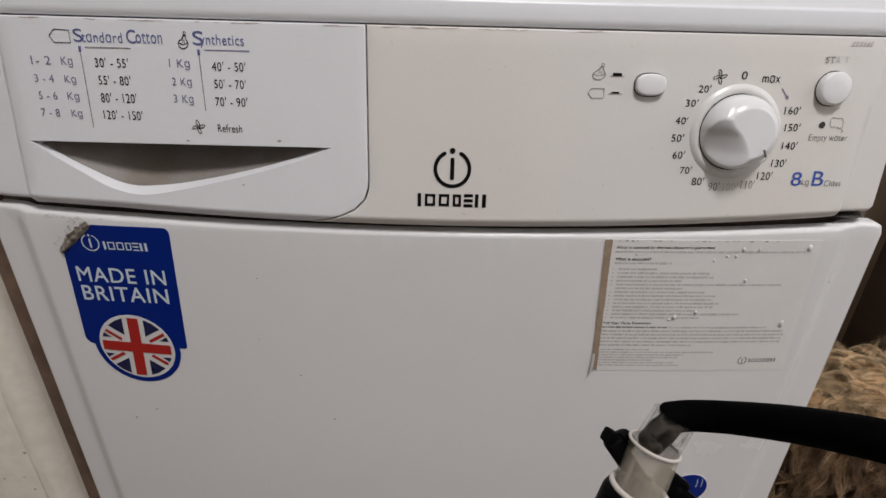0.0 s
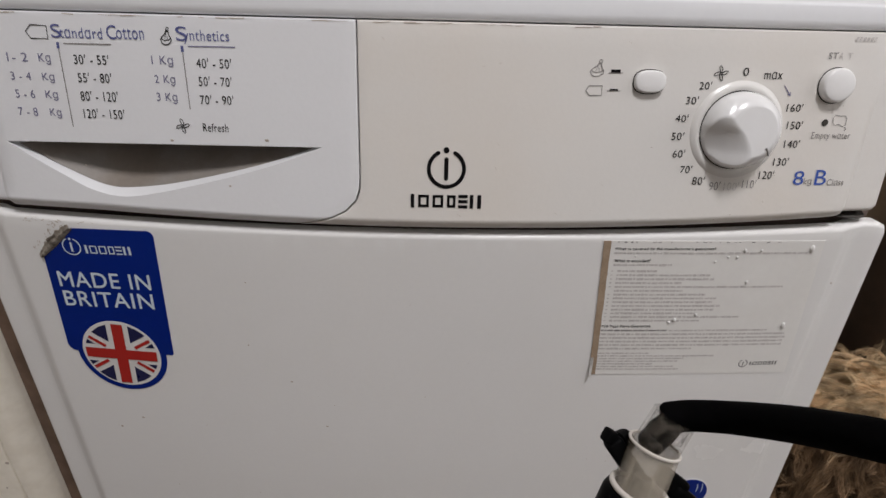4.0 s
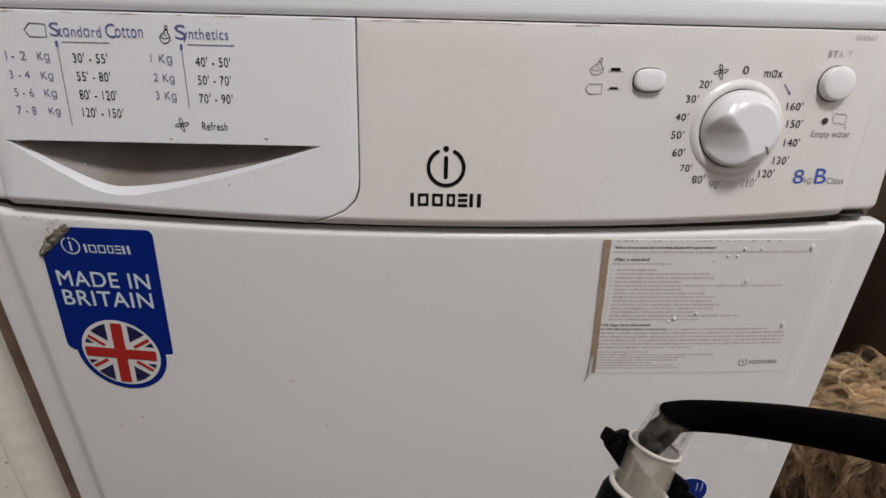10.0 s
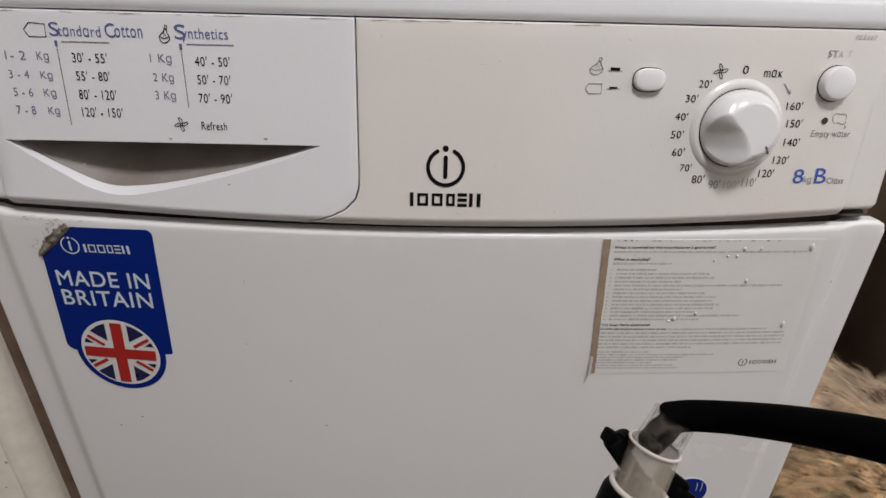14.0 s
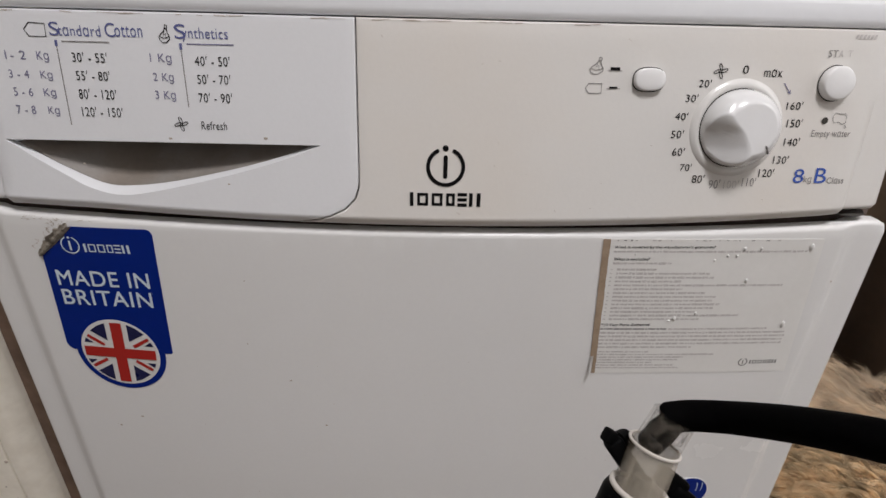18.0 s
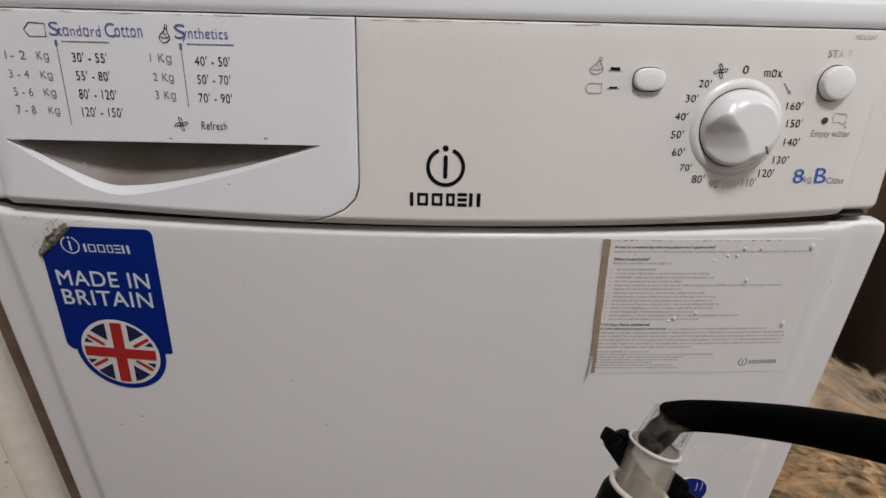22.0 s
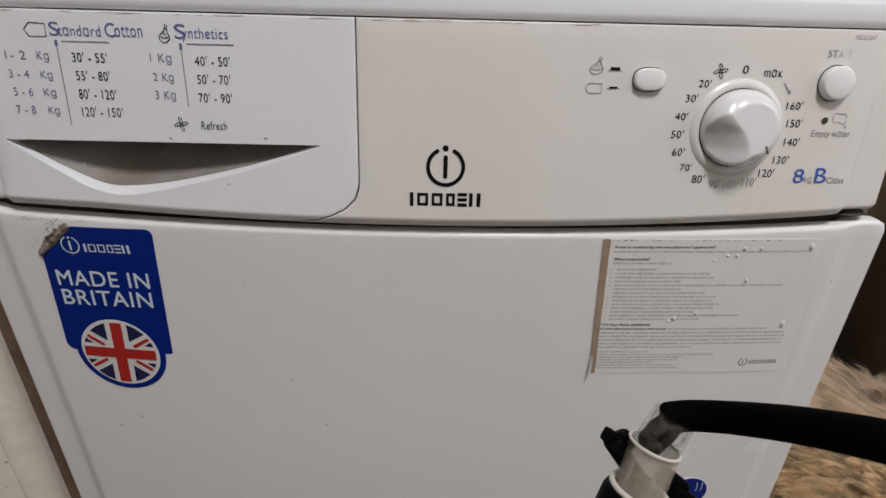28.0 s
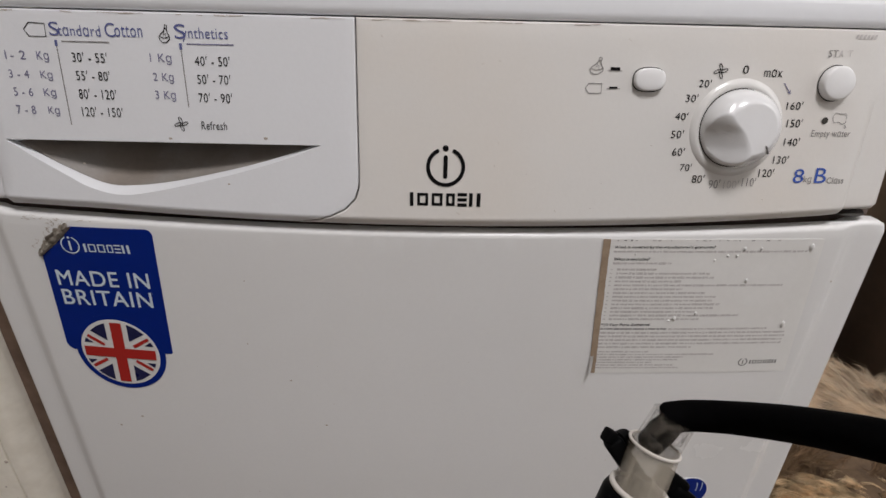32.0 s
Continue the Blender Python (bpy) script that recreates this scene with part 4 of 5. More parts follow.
blue = round_plate(dryer, "round_sticker", 0.2158, 0.4685, 0.0170, 0.0004, M_VINYL, "round blue sticker with a white rim")
round_plate(blue, "blue_disc", 0.2158, 0.4685, 0.0160, 0.0007, M_STICKER)
for k in (0, 1):
    stroke(blue, [(220.4 + 4.2 * k + 1.8 * math.sin(q), 474.5 + 6 * math.cos(q)) for q in np.linspace(0.5, 2.3, 7)], 0.7, M_BLUEWHITE, door_y, 0.0010, "printed_line")

# guarantee leaflet with its blistered film
TL, TR, BR, BL = (0.1083, 0.6983), (0.2524, 0.6977), (0.2594, 0.5923), (0.1142, 0.5945)
leaflet = part("leaflet", plate([BL, BR, TR, TL], door_y, 0.0003, 0.0003, 0, 0.007, columns=(0.2505, 0.2522, 0.2540, 0.2556, 0.2572)), M_PAPER, dryer, "pale guarantee leaflet stuck on the door, its film blistered", smooth=0)


def leaf(u, v):
    """Leaflet millimetres (u from its left edge, v down from its top) on the door."""
    a, b = u / 144.5, v / 105.0
    x = (TL[0] * (1 - a) + TR[0] * a) * (1 - b) + (BL[0] * (1 - a) + BR[0] * a) * b
    z = (TL[1] * (1 - a) + TR[1] * a) * (1 - b) + (BL[1] * (1 - a) + BR[1] * a) * b
    return x * 1000, z * 1000


def leaf_line(u, v, w, h, ink, name="print_bar", parent=None):
    a, b = leaf(u, v), leaf(u + w, v)
    n = max(2, int(w / 10))
    return stroke(parent or leaflet, [(a[0] + (b[0] - a[0]) * k / n, a[1] + (b[1] - a[1]) * k / n) for k in range(n + 1)], h, ink, door_y, 0.0004, name)


residue = bmesh.new()
edge = random.Random(5)
rows = []
for k in range(41):
    v = k / 40 * 105
    a, b = leaf(-0.4 + edge.uniform(-0.12, 0.12), v), leaf(4.3 + edge.uniform(-0.2, 0.15) - 0.4 * k / 40, v)
    rows.append([residue.verts.new((p[0] / 1000, door_y(p[0] / 1000, p[1] / 1000) - 0.0005, p[1] / 1000)) for p in (a, b)])
for a, b in zip(rows, rows[1:]):
    residue.faces.new((a[0], a[1], b[1], b[0]))
part("residue", residue, M_GLUE, leaflet, "brown adhesive strip along its edge", smooth=0)
x, z = leaf(7.2, 6.9)
lettering(leaflet, "What is covered by the manufacturer's guarantee?", x, z, 65.0, 2.3, M_INK, door_y, 0.0004, heavy=0.06)
x, z = leaf(7.6, 15.0)
lettering(leaflet, "What is excluded?", x, z, 23.2, 2.1, M_INK, door_y, 0.0004, heavy=0.06)
x, z = leaf(4.6, 65.0)
lettering(leaflet, "*10 Year Parts Guarantee", x, z, 33.5, 2.1, M_INK, door_y, 0.0004, heavy=0.06)
words = random.Random(9)


def print_row(u, v, total, h, ink):
    """A row of small print that cannot be read: word-long bars."""
    at = u
    while at < u + total:
        w = min(words.choice((1.2, 2.2, 3.0, 4.2, 5.5, 7.5)) * words.uniform(0.8, 1.2), u + total - at)
        leaf_line(at, v + words.uniform(-0.05, 0.05), w, h * words.uniform(1.5, 2.1), ink)
        at += w + words.uniform(0.45, 0.7)


for a, b in ((8, 26), (30, 48), (54, 70), (74, 100), (104, 118)):
    for k in range(int((b - a) / 4)):
        if words.random() < 0.75:
            leaf_line(a + 4 * k + words.uniform(0, 1.5), 0.9, words.uniform(0.8, 2.6), words.uniform(0.4, 1.0), words.choice((M_TEXTBAR, M_TEXTBAR, W)))
print_row(7.0, 8.6, 128, 0.75, M_TEXTBAR)
print_row(7.4, 17.0, 38, 0.8, M_TEXTBAR)
v = 21.5
for w in (26, 62, 66, 44, 114, 46, 62, 70, 68, 74, 70, 58, 90, 62):
    if w not in (46,):
        leaf_line(6.4 - (v - 21) * 0.03, v, 1.4, 0.8, M_TEXTBAR)
    print_row(10.4 - (v - 21) * 0.03, v, w, 0.8, M_TEXTBAR)
    v += 2.92
print_row(4.4, 67.4, 46, 0.72, W)
print_row(51.5, 67.5, 70, 0.75, M_TEXTBAR)
for k, w in enumerate((131, 132, 131, 131, 66)):
    print_row(4.2 - 0.1 * k, 70.6 + 3.0 * k, w, 0.8, M_TEXTBAR)
for k, w in enumerate((36, 84, 62, 58, 40, 56, 60)):
    print_row(4.0 - 0.1 * k, 86.6 + 2.3 * k, w, 0.65, M_TEXTBAR)
ex, ez = leaf(110.8, 96.3)
disc(leaflet, ex, ez, 3.4, M_TEXTDARK, door_y, 0.0004, "emblem_ring", 2.7, 112, 428)
stroke(leaflet, [(ex, ez + 1.7), (ex, ez - 2.0)], 0.7, M_TEXTDARK, door_y, 0.0004, "emblem_bar")
word_mark(leaflet, ex + 5.0, ez - 1.7, 20.6, 3.2, M_TEXTDARK, door_y, 0.0004)
for bx, bz, s, tall in ((0.2451, 0.6922, 2.3, 1.9), (0.2445, 0.6334, 2.3, 2.0), (0.1656, 0.6397, 2.2, 1.4), (0.1796, 0.6436, 1.6, 1.3), (0.1460, 0.6476, 1.0, 1.0), (0.2005, 0.6915, 1.6, 1.4), (0.2115, 0.6914, 1.2, 1.3), (0.1966, 0.6867, 1.4, 0.9), (0.1906, 0.6868, 1.2, 0.9), (0.1825, 0.6836, 1.2, 0.9), (0.2080, 0.6684, 1.5, 1.5), (0.1300, 0.6880, 1.0, 0.9), (0.1620, 0.6382, 1.7, 0.5), (0.1820, 0.6090, 0.9, 0.8)):
    bm = lathe([(s, 0.0), (s * 0.92, s * 0.35), (s * 0.7, s * 0.62), (s * 0.35, s * 0.8), (0, s * 0.86)], 14, Matrix.Diagonal((0.0006, 0.0006 * tall, 0.0006, 1)))
    bm.transform(pose(bx, door_y(bx, bz) - 0.0006, bz, 90, 0, 0))
    part("blister", bm, M_VINYL, leaflet, smooth=60)
# lifted lower corner
lift = bmesh.new()
cols = []
for k in range(9):
    v = 105 - 15 * (1 - k / 8)
    a = leaf(-0.5, v)
    curl = (k / 8) ** 2
    cols.append([lift.verts.new(((a[0] + o - 1.6 * curl * (1 - o / 2.8)) / 1000, door_y(a[0] / 1000, a[1] / 1000) - 0.0009 - 0.0036 * curl * h, (a[1] - 0.2 * curl) / 1000)) for o, h in ((0.0, 1.0), (0.6, 0.75), (1.3, 0.3), (2.0, 0.0))])
for a, b in zip(cols, cols[1:]):
    for i in range(3):
        lift.faces.new((a[i], a[i + 1], b[i + 1], b[i]))
bmesh.ops.solidify(lift, geom=lift.faces[:], thickness=0.0003)
part("lifted_corner", lift, M_VINYL, leaflet, "curled-up white corner of the leaflet", smooth=60)

# grime: specks on the door, dirt at the panel's foot and the top edge
dirt = random.Random(21)
for x, z, s in ((-0.118, 0.664, 0.6), (-0.0963, 0.5843, 0.8), (-0.2305, 0.5348, 1.0), (-0.212, 0.5446, 0.9), (-0.0742, 0.5432, 0.9), (-0.1228, 0.6149, 0.7), (0.2700, 0.6650, 0.9), (0.2440, 0.6500, 0.7)):
    part("speck", lathe([(s, 0), (s * 0.6, s * 0.2), (0, s * 0.25)], 7, pose(x, door_y(x, z), z, 90, 0, 0) @ Matrix.Diagonal((0.001 * dirt.uniform(0.8, 1.6), 0.001 * dirt.uniform(0.6, 1.0), 0.001, 1))), M_SPECK, door)
for _ in range(22):
    x, z = dirt.uniform(-0.25, 0.25), dirt.uniform(0.46, 0.69)
    s = dirt.uniform(0.15, 0.35)
    part("speck", lathe([(s, 0), (s * 0.6, s * 0.2), (0, s * 0.25)], 6, pose(x, door_y(x, z), z, 90, 0, 0) @ Matrix.Scale(0.001, 4)), M_SPECK, door)
for _ in range(26):
    x = dirt.uniform(-0.03, 0.24)
    z = bottom_z(x) + 0.0045 + abs(dirt.gauss(0, 0.004)) if dirt.random() < 0.6 else dirt.uniform(0.73, 0.815)
    a, l = dirt.uniform(-0.9, 0.3), dirt.uniform(0.5, 2.6)
    stroke(fascia, [(x * 1000, z * 1000), (x * 1000 + l * math.cos(a), z * 1000 + l * math.sin(a))], dirt.uniform(0.10, 0.22), M_SPECK, fascia_y, 0.0002, "scratch")
for _ in range(22):
    x = -0.252 + abs(dirt.gauss(0, 0.02))
    z = dz(x) + dirt.uniform(-0.0045, -0.001)
    stroke(door, [(x * 1000, z * 1000), (x * 1000 + dirt.uniform(0.5, 2.5), z * 1000 + dirt.uniform(-0.3, 0.3))], dirt.uniform(0.12, 0.35), M_SPECK, door_y, 0.0003, "grime")


for _ in range(34):
    x = dirt.uniform(-0.245, 0.12)
    stroke(fascia if x > -0.038 else drawer_front, [(x * 1000, 818.6 + dirt.uniform(-0.3, 0.3)), (x * 1000 + dirt.uniform(1.5, 9.0), 818.6 + dirt.uniform(-0.3, 0.3))], dirt.uniform(0.15, 0.45), M_SPECK, fascia_y, 0.0003, "grime")
for x, z, s in ((-0.1480, 0.7541, 0.9), (-0.0935, 0.7556, 1.1), (-0.1170, 0.7292, 0.7), (-0.2010, 0.7385, 0.6)):
    part("speck", lathe([(s, 0), (s * 0.6, s * 0.2), (0, s * 0.25)], 7, pose(x, fascia_y(x, z) - 0.0002, z, 90, 0, 0) @ Matrix.Diagonal((0.0012, 0.0007, 0.0006, 1))), M_SPECK, drawer_front)


# ---- phone holder: black gooseneck in a clear socket, moving with the viewer ----
def seen(px, py, d):
    """A point of the holder's space (x right, y up, -z ahead): bearing numbers and distance in metres."""
    return Vector(((px - 784) / 900 * d, -(py - 441) / 900 * d, -d))


holder = thing("phone_holder", (0, 0, 0), "black gooseneck phone holder in a clear plastic socket", "phone holder")
neck = curve_through([seen(1170, 741, 0.1865), seen(1195, 738, 0.1845), seen(1230, 736, 0.181), (seen(1300, 740, 0.171)), seen(1400, 751, 0.152), seen(1500, 768, 0.136), seen(1568, 782, 0.127), seen(1700, 812, 0.115), seen(1850, 850, 0.110)], 60)
part("gooseneck", tube(neck, [0.0026 + 0.0029 * math.sqrt(1 - max(0.0, 1 - i / 5) ** 2) for i in range(60)], 24, up=Vector((0.2, 1, 0.1))), M_RUBBER, holder, "matt black rubber gooseneck")
A, Bm, C = seen(1194, 742, 0.186), seen(1160, 800, 0.189), seen(1112, 915, 0.194)


def along(a, b, s):
    return a + (b - a) * s


def sleeve(a, b, r0, r1, wall, name, material):
    """An open tube with a wall and rounded lips."""
    d = (b - a).normalized()
    m = d.to_track_quat("Z", "Y").to_matrix().to_4x4()
    L = (b - a).length
    prof = [(r0 - wall, 0.0), (r0 - wall * 0.5, -wall * 0.35), (r0, 0.0), (r1, L), (r1 - wall * 0.5, L + wall * 0.3), (r1 - wall, L), (r0 - wall, 0.0)]
    return part(name, lathe(prof, 40, Matrix.Translation(a) @ m), material, holder, smooth=50)


sleeve(seen(1194, 738, 0.1855), seen(1156, 800, 0.189), 0.0077, 0.0081, 0.0011, "clear_sleeve", M_SLEEVE)
sleeve(seen(1160, 788, 0.189), seen(1112, 912, 0.194), 0.0091, 0.0094, 0.0012, "clear_collar", M_HAZY)
part("ferrule", tube([seen(1192, 744, 0.187), seen(1170, 765, 0.1875), seen(1161, 774, 0.188)], [0.0044, 0.0052, 0.0049], 20), M_BLACK, holder, "black end of the gooseneck inside the sleeve")
part("ferrule_ball", lathe([(0.0, -0.0048), (0.0026, -0.0042), (0.0043, -0.0024), (0.0049, 0.0), (0.0043, 0.0026), (0.0026, 0.0044), (0.0, 0.0050)], 24, Matrix.Translation(seen(1154, 781, 0.188))), M_BLACK, holder, "rounded black tip inside the sleeve")
part("inner_post", tube([seen(1140, 845, 0.1915), seen(1112, 915, 0.194)], [0.0034, 0.0040], 16), M_BLACK, holder)
for dx, dy in ((-26, -4), (20, 6)):
    part("rib", tube([seen(1150 + dx, 815 + dy, 0.1865), seen(1118 + dx, 890 + dy, 0.190)], 0.0008, 8), M_HAZY, holder)
d = (C - Bm).normalized().to_track_quat("Z", "Y").to_matrix().to_4x4()


def torus(at, big, small):
    prof = [(big + small * math.cos(t), small * math.sin(t)) for t in np.linspace(0, 2 * math.pi, 11)]
    return lathe(prof, 44, Matrix.Translation(at) @ d)


part("lip_ring", torus(seen(1159, 789, 0.1885), 0.0091, 0.0006), M_MILKY, holder)
part("socket_ring", torus(seen(1132, 868, 0.1915), 0.0104, 0.0011), M_MILKY, holder, "milky plastic ring round the socket")
clamp = lathe([(0.0108, -0.001), (0.0120, 0.0), (0.0127, 0.002), (0.0131, 0.010), (0.0131, 0.030), (0.011, 0.032), (0.0, 0.032)], 40, Matrix.Translation(seen(1128, 876, 0.192)) @ d)
part("clamp_body", clamp, M_BLACK, holder, "black clamp body below the socket")


def block(a, b, w, h, bevel, name):
    """A bevelled bar from a to b."""
    m = (b - a).normalized().to_track_quat("Z", "Y").to_matrix().to_4x4()
    bm = box(-w / 2, w / 2, -h / 2, h / 2, 0, (b - a).length, bevel, 3)
    bm.transform(Matrix.Translation(a) @ m)
    return part(name, bm, M_BLACK, holder)


block(seen(1082, 778, 0.194), seen(1113, 824, 0.196), 0.0070, 0.0062, 0.0015, "screw_wing")
block(seen(1070, 768, 0.193), seen(1086, 776, 0.194), 0.0054, 0.0048, 0.0010, "screw_wing")
part("screw_boss", tube([seen(1092, 784, 0.195), seen(1106, 779, 0.199)], [0.0040, 0.0043], 18), M_BLACK, holder)
part("screw_shaft", tube([seen(1100, 802, 0.197), seen(1135, 850, 0.199)], 0.0030, 12), M_BLACK, holder)
block(seen(1164, 836, 0.200), seen(1212, 872, 0.197), 0.0080, 0.0072, 0.0018, "clamp_jaw")
block(seen(1182, 864, 0.199), seen(1232, 908, 0.196), 0.0090, 0.0100, 0.0022, "clamp_jaw")


# the stand that carries the socket: straight down to a round foot
down = (ROWS[-1][1].to_3x3().transposed() @ Vector((0, 0, -1))).normalized()
stand_top = seen(1112, 905, 0.194)
stand_top_z = (ROWS[-1][1] @ stand_top).z
part("stand_pole", tube([stand_top, stand_top + down * (stand_top_z - 0.010)], 0.0075, 16, up=Vector((1, 0, 0.1))), M_BLACK, holder, "slim black pole")
foot = lathe([(0, 0.018), (0.012, 0.018), (0.014, 0.012), (0.075, 0.009), (0.080, 0.004), (0.080, 0.0), (0, 0.0)], 40)
foot.transform(ROWS[-1][1].inverted() @ Matrix.Translation(((ROWS[-1][1] @ stand_top).x, (ROWS[-1][1] @ stand_top).y, 0.0005)))
part("stand_foot", foot, M_BLACK, holder, "round black foot")


# ---- the dog beside the dryer ----
def locks(count, place, hairs, length, width, curl, seed, wild=0.25, segs=7, clump=0.0034, loose=0.4, gather=0.8, turn=(0.5, 1.5), swing=(0.10, 0.26), tuft=1.0):
    """Locks of fur as thin tapered ribbons. place(rng) gives root, normal and lie of one lock."""
    g = np.random.RandomState(seed)
    V, Fc = [], []
    base = 0
    s = np.linspace(0, 1, segs)
    for _ in range(count):
        root, n, lie = place(g)
        lie = lie + wild * g.normal(size=3)
        lie -= n * lie.dot(n) * 0.7
        lie /= np.linalg.norm(lie)
        side = np.cross(n, lie)
        L = length * g.uniform(0.6, 1.3)
        turns, ph, amp = g.uniform(*turn) * curl, g.uniform(0, 6.28), L * g.uniform(*swing) * curl
        rise = g.uniform(0.25, 0.75) * tuft
        H = hairs
        o = (np.outer(g.normal(size=H), side) + np.outer(g.normal(size=H), lie) + np.outer(0.3 * g.normal(size=H), n)) * clump
        l = (L * g.uniform(0.7, 1.1, H))[:, None, None]
        p2 = (ph + g.normal(size=H) * loose)[:, None]
        wave = 6.28 * turns * s[None, :] + p2
        pts = (root + o[:, None, :] * (1 - gather * s)[None, :, None] + l * s[None, :, None] * lie + l * ((rise * s - 0.55 * rise * s * s)[None, :, None] * n)
               + (amp * s * np.cos(wave))[:, :, None] * side + (amp * 0.8 * s * np.sin(wave))[:, :, None] * n - l * (s * s * 0.18)[None, :, None] * np.array((0, 0, 1.0)))
        w = (width * g.uniform(0.6, 1.3, H))[:, None] * (1 - 0.85 * s ** 2)[None, :]
        a = g.uniform(0, 3.14, H)
        e = (np.cos(a)[:, None] * side + np.sin(a)[:, None] * n)[:, None, :] * (w / 2)[:, :, None]
        V.append(np.stack([pts - e, pts + e], 2).reshape(-1, 3))
        k = base + (2 * segs * np.arange(H))[:, None] + 2 * np.arange(segs - 1)[None, :]
        Fc.append(np.stack([k, k + 1, k + 3, k + 2], 2).reshape(-1, 4))
        base += 2 * segs * H
    me = bpy.data.meshes.new("coat")
    me.from_pydata(np.concatenate(V).tolist(), [], np.concatenate(Fc).tolist())
    return me


def blob(center, radii, lump, seed, rings=20, segs=28):
    bm = bmesh.new()
    bmesh.ops.create_uvsphere(bm, u_segments=segs, v_segments=rings, radius=1)
    for v in bm.verts:
        f = 1 + lump * noise.noise(v.co * 2.3 + Vector((seed, 0, 0)))
        v.co = Vector((center[0] + v.co.x * radii[0] * f, center[1] + v.co.y * radii[1] * f, center[2] + v.co.z * radii[2] * f))
    return bm


def on_blob(center, radii, flow, low=-0.5, far=2.0, high=2.0, lean=0.0):
    """Places locks over an ellipsoid, above low and, in x, short of far (both in its unit space)."""
    c, r, f = np.array(center), np.array(radii), np.array(flow, float)

    def place(g):
        while True:
            d = g.normal(size=3)
            d /= np.linalg.norm(d)
            if low < d[2] + lean * d[1] < high + 0.08 * g.normal() and d[0] < far:
                break
        n = d / r
        n /= np.linalg.norm(n)
        swirl = np.array([noise.noise(Vector(d * 3.1 + k)) for k in (0.0, 7.0, 19.0)])
        lie = f + np.array((d[0] * 0.7, d[1] * 0.3, -0.25)) + 0.7 * swirl
        return c + d * r * 0.985, n, lie
    return place


dog = thing("dog", (0.50, 0.16, 0.0), "shaggy sandy-coloured curly dog standing beside the dryer", "dog")
# below SPLIT the torso's fur turns dark brown to stand for its shade
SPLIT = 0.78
HEAD = (0.086, 0.096, 0.082)
TC, TR_ = (0.01, 0.01, 0.263), (0.150, 0.20, 0.135)
torso = part("torso", blob(TC, TR_, 0.08, 1), M_SKIN, dog)
part("coat", locks(1000, on_blob(TC, TR_, (-0.5, 0.25, 0.15), SPLIT, 0.8, lean=0.5), 50, 0.045, 0.00036, 1.0, 3, 0.28, 11, 0.0052, 0.35, 0.48, (0.7, 1.5), (0.06, 0.13), 0.6), M_FUR, torso, "long wispy sandy fur")
part("chest_coat", locks(1500, on_blob(TC, TR_, (-0.2, -0.3, -0.5), -0.6, 0.8, SPLIT, 0.5), 34, 0.048, 0.00042, 1.0, 4, 0.35, 10, 0.0036, 0.18, 0.7, (1.4, 2.4), (0.06, 0.12), 0.9), M_SHADE, torso, "curly brown fur low on the body, coloured darker for its shade")
part("wisps", locks(120, on_blob(TC, TR_, (-0.6, 0.3, 0.6), 0.8, 0.8, lean=0.5), 4, 0.054, 0.00034, 0.45, 31, 0.35, 12, gather=0.2), M_FUR, torso, "loose long pale hairs")
for x, y in ((-0.05, -0.11), (0.08, -0.11), (-0.05, 0.13), (0.08, 0.13)):
    leg = part("leg", blob((x, y, 0.13), (0.034, 0.042, 0.14), 0.1, x + y), M_SKIN, dog)
    part("paw", blob((x, y - 0.018, 0.022), (0.034, 0.048, 0.022), 0.05, 2), M_SKIN, leg)
    part("coat", locks(140, on_blob((x, y, 0.13), (0.034, 0.042, 0.14), (0, 0, -0.8), -0.9), 6, 0.030, 0.0013, 0.9, 17, 0.3), M_CURL, leg)
tail = part("tail", tube([(0.04, 0.19, 0.33), (0.06, 0.26, 0.34), (0.08, 0.31, 0.32)], [0.022, 0.018, 0.010], 14), M_SKIN, dog)
part("coat", locks(160, lambda g: (np.array((0.04, 0.19, 0.33)) + g.uniform() * np.array((0.04, 0.12, -0.01)), np.array((-0.6, 0.5, 0.62)), np.array((0.3, 0.8, -0.2))), 7, 0.05, 0.0013, 0.7, 23), M_FUR, tail)
part("neck", blob((-0.055, -0.10, 0.300), (0.062, 0.085, 0.075), 0.08, 13), M_SKIN, dog)
# head with curls; its own space has its origin at its middle
head = part("head", blob((0, 0, 0), HEAD, 0.08, 5), M_SKIN, dog, "curly golden-brown head")
part("coat", locks(500, on_blob((0, 0, 0), HEAD, (-0.7, -0.2, 0.0), 0.62), 60, 0.050, 0.00042, 1.0, 8, 0.36, 14, 0.0034, 0.15, 0.72, (1.4, 2.4), (0.12, 0.20), 0.85), M_CURL, head, "tight golden-brown curls")
part("face_coat", locks(860, on_blob((0, 0, 0), HEAD, (-0.2, -0.2, -0.5), -0.85, 2.0, 0.68), 34, 0.044, 0.00050, 1.0, 9, 0.45, 12, 0.0032, 0.16, 0.75, (1.4, 2.6), (0.07, 0.14), 0.8), M_SHADE, head, "darker brown curls on the cheeks, with their shade in the colour")
part("stray_curls", locks(14, on_blob((0, 0, 0), HEAD, (-0.2, -0.2, -0.4), -0.1, 2.0, 0.6), 16, 0.046, 0.00045, 1.0, 19, 0.5, 14, 0.0018, 0.12, 0.8, (1.6, 2.8), (0.10, 0.17), 1.2), M_CURL, head, "pale stray ringlets")
part("muzzle", blob((-0.03, -0.098, -0.034), (0.030, 0.042, 0.028), 0.05, 7), M_SKIN, head)
part("nose", blob((-0.036, -0.138, -0.028), (0.012, 0.010, 0.009), 0.05, 9), M_NOSE, head)
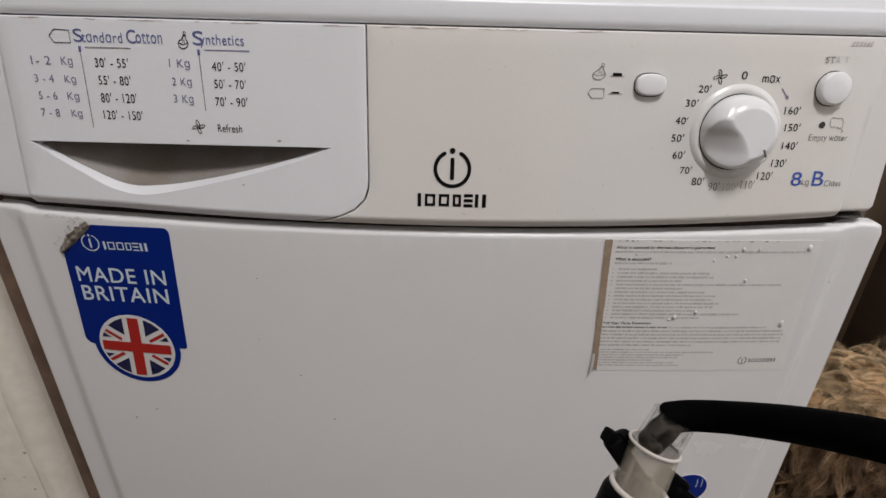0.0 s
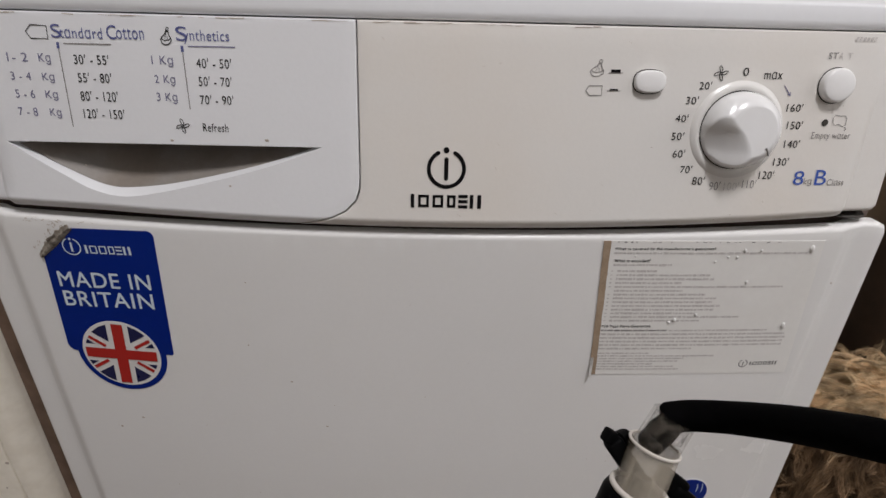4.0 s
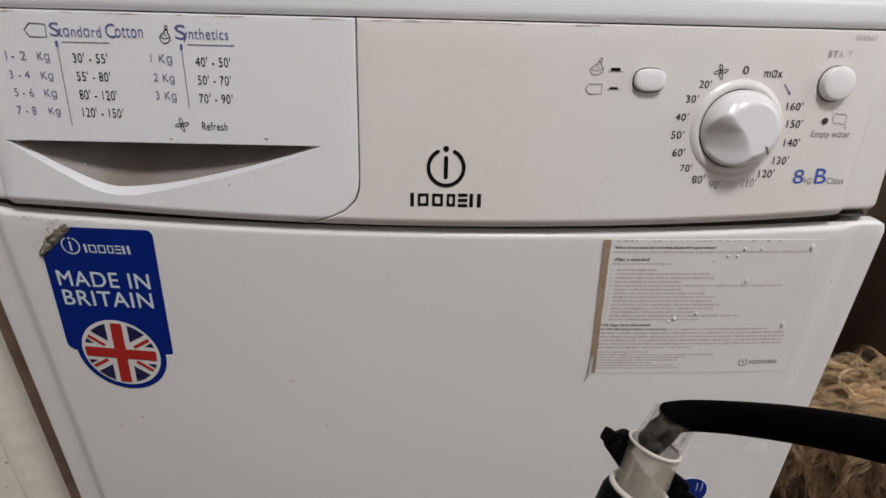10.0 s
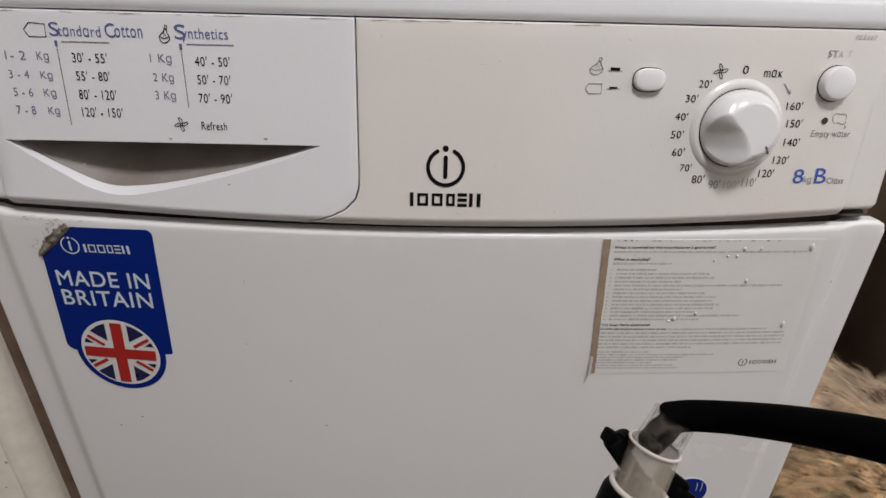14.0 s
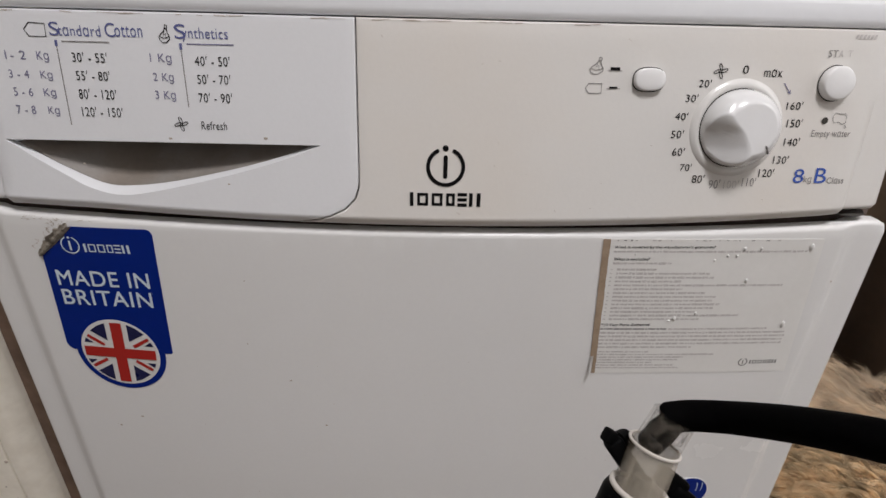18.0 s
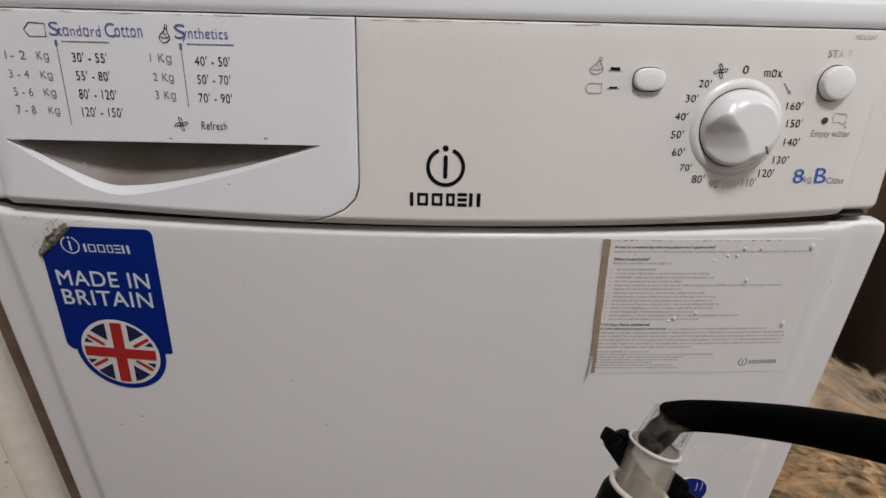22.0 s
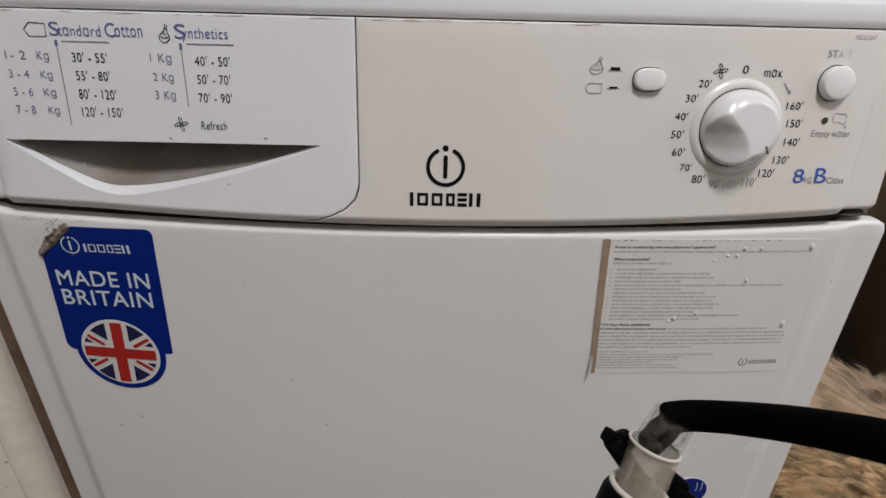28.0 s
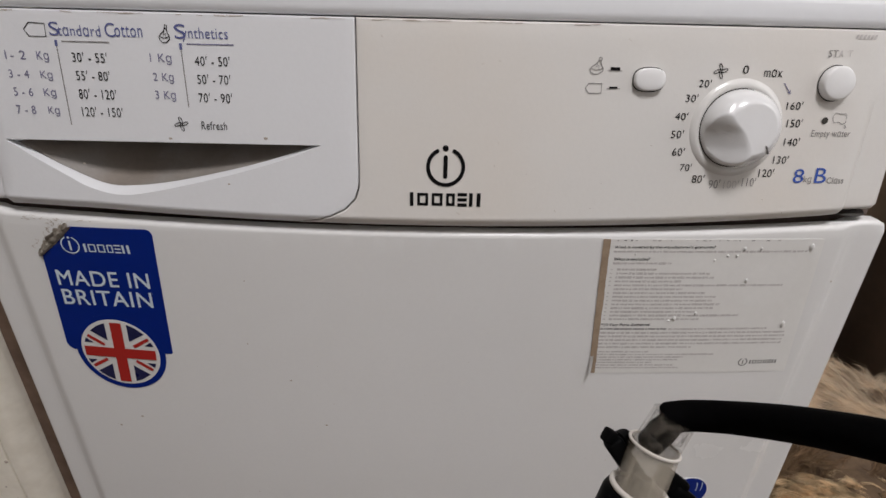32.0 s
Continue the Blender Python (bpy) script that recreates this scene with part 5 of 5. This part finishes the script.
for s in (-1, 1):
    ear = part("ear", blob((0.084 * s, 0.015, -0.026), (0.014, 0.034, 0.048), 0.1, 6 + s), M_SKIN, head)
    part("eye", blob((-0.020 + 0.030 * s, -0.088, 0.012), (0.008, 0.007, 0.008), 0.0, 3), M_NOSE, head)
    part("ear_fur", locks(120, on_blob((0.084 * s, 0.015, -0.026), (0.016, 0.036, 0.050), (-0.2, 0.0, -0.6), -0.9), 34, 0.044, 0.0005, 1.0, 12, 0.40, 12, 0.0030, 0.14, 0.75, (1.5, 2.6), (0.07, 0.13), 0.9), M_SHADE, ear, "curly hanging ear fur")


def motions():
    walk(holder, ROWS)
    walk(dog, [(t, pose(0.50 + dx, 0.168 + dy, 0, 0, 6 + roll, yaw)) for t, dx, dy, roll, yaw in (
        (0, 0.002, 0, 0, 0), (2, 0.003, 0, 0.2, 0.2), (3.5, 0.003, 0, 0.2, 0.2), (5.5, 0.002, 0, 0, 0), (8, 0, -0.001, -0.2, -0.4), (10, 0, -0.001, -0.2, -0.5), (12, 0.001, 0, 0, -0.3), (13, 0.003, 0, 0.3, 0),
        (15, 0.004, 0, 0, 0), (17, 0.004, 0, 0, 0), (19, 0.004, 0, 0.1, 0), (22, 0.003, 0, 0, 0.4), (25, 0.003, 0, 0, 0.4), (28, 0.004, 0, 0, 0), (32, 0.004, 0, 0, 0))])
    walk(head, [(t, pose(x, y, z, rx, ry, rz)) for t, x, y, z, rx, ry, rz in (
        (0, -0.0864, -0.078, 0.4183, -24, 0, 0), (1, -0.0896, -0.0779, 0.4180, -24, 0, 1), (2, -0.0872, -0.0779, 0.4149, -24, 1, -1), (3.5, -0.0855, -0.0779, 0.4143, -24, 1, -1), (5.5, -0.0829, -0.078, 0.4151, -24, 1, 0),
        (7, -0.0796, -0.0775, 0.4122, -24, 0, 2), (8, -0.0799, -0.0773, 0.4102, -27, 0, 6), (9, -0.0778, -0.0773, 0.4067, -27, 0, 6), (10, -0.0783, -0.0773, 0.4050, -28, 0, 9), (11, -0.0779, -0.0778, 0.4010, -28, 0, 12),
        (12, -0.1024, -0.1013, 0.4101, -26, 0, 14), (12.6, -0.1146, -0.1151, 0.4073, -24, 0, 10), (13, -0.1173, -0.124, 0.3909, -26, 2, 6), (13.5, -0.1095, -0.133, 0.3498, -20, 4, 2), (14, -0.0967, -0.133, 0.3159, -6, 5, 0),
        (14.5, -0.107, -0.133, 0.3302, 5, 5, 0), (17, -0.0989, -0.133, 0.3147, 5, 5, -2), (18, -0.1066, -0.133, 0.3175, 5, 5, -2), (19, -0.0997, -0.133, 0.3055, 5, 6, -3), (20, -0.1079, -0.1329, 0.3173, 5, 6, -1),
        (20.6, -0.1155, -0.1327, 0.3307, 5, 6, 0), (23, -0.1172, -0.1324, 0.3323, 4, 6, 2), (25, -0.1164, -0.1324, 0.3307, 4, 6, 2), (28, -0.1017, -0.133, 0.3179, -2, 6, 0), (29, -0.0942, -0.133, 0.3077, -10, 6, -1),
        (30, -0.0885, -0.133, 0.2990, -10, 6, -1), (32, -0.078, -0.133, 0.2831, -10, 6, -1))])


motions()
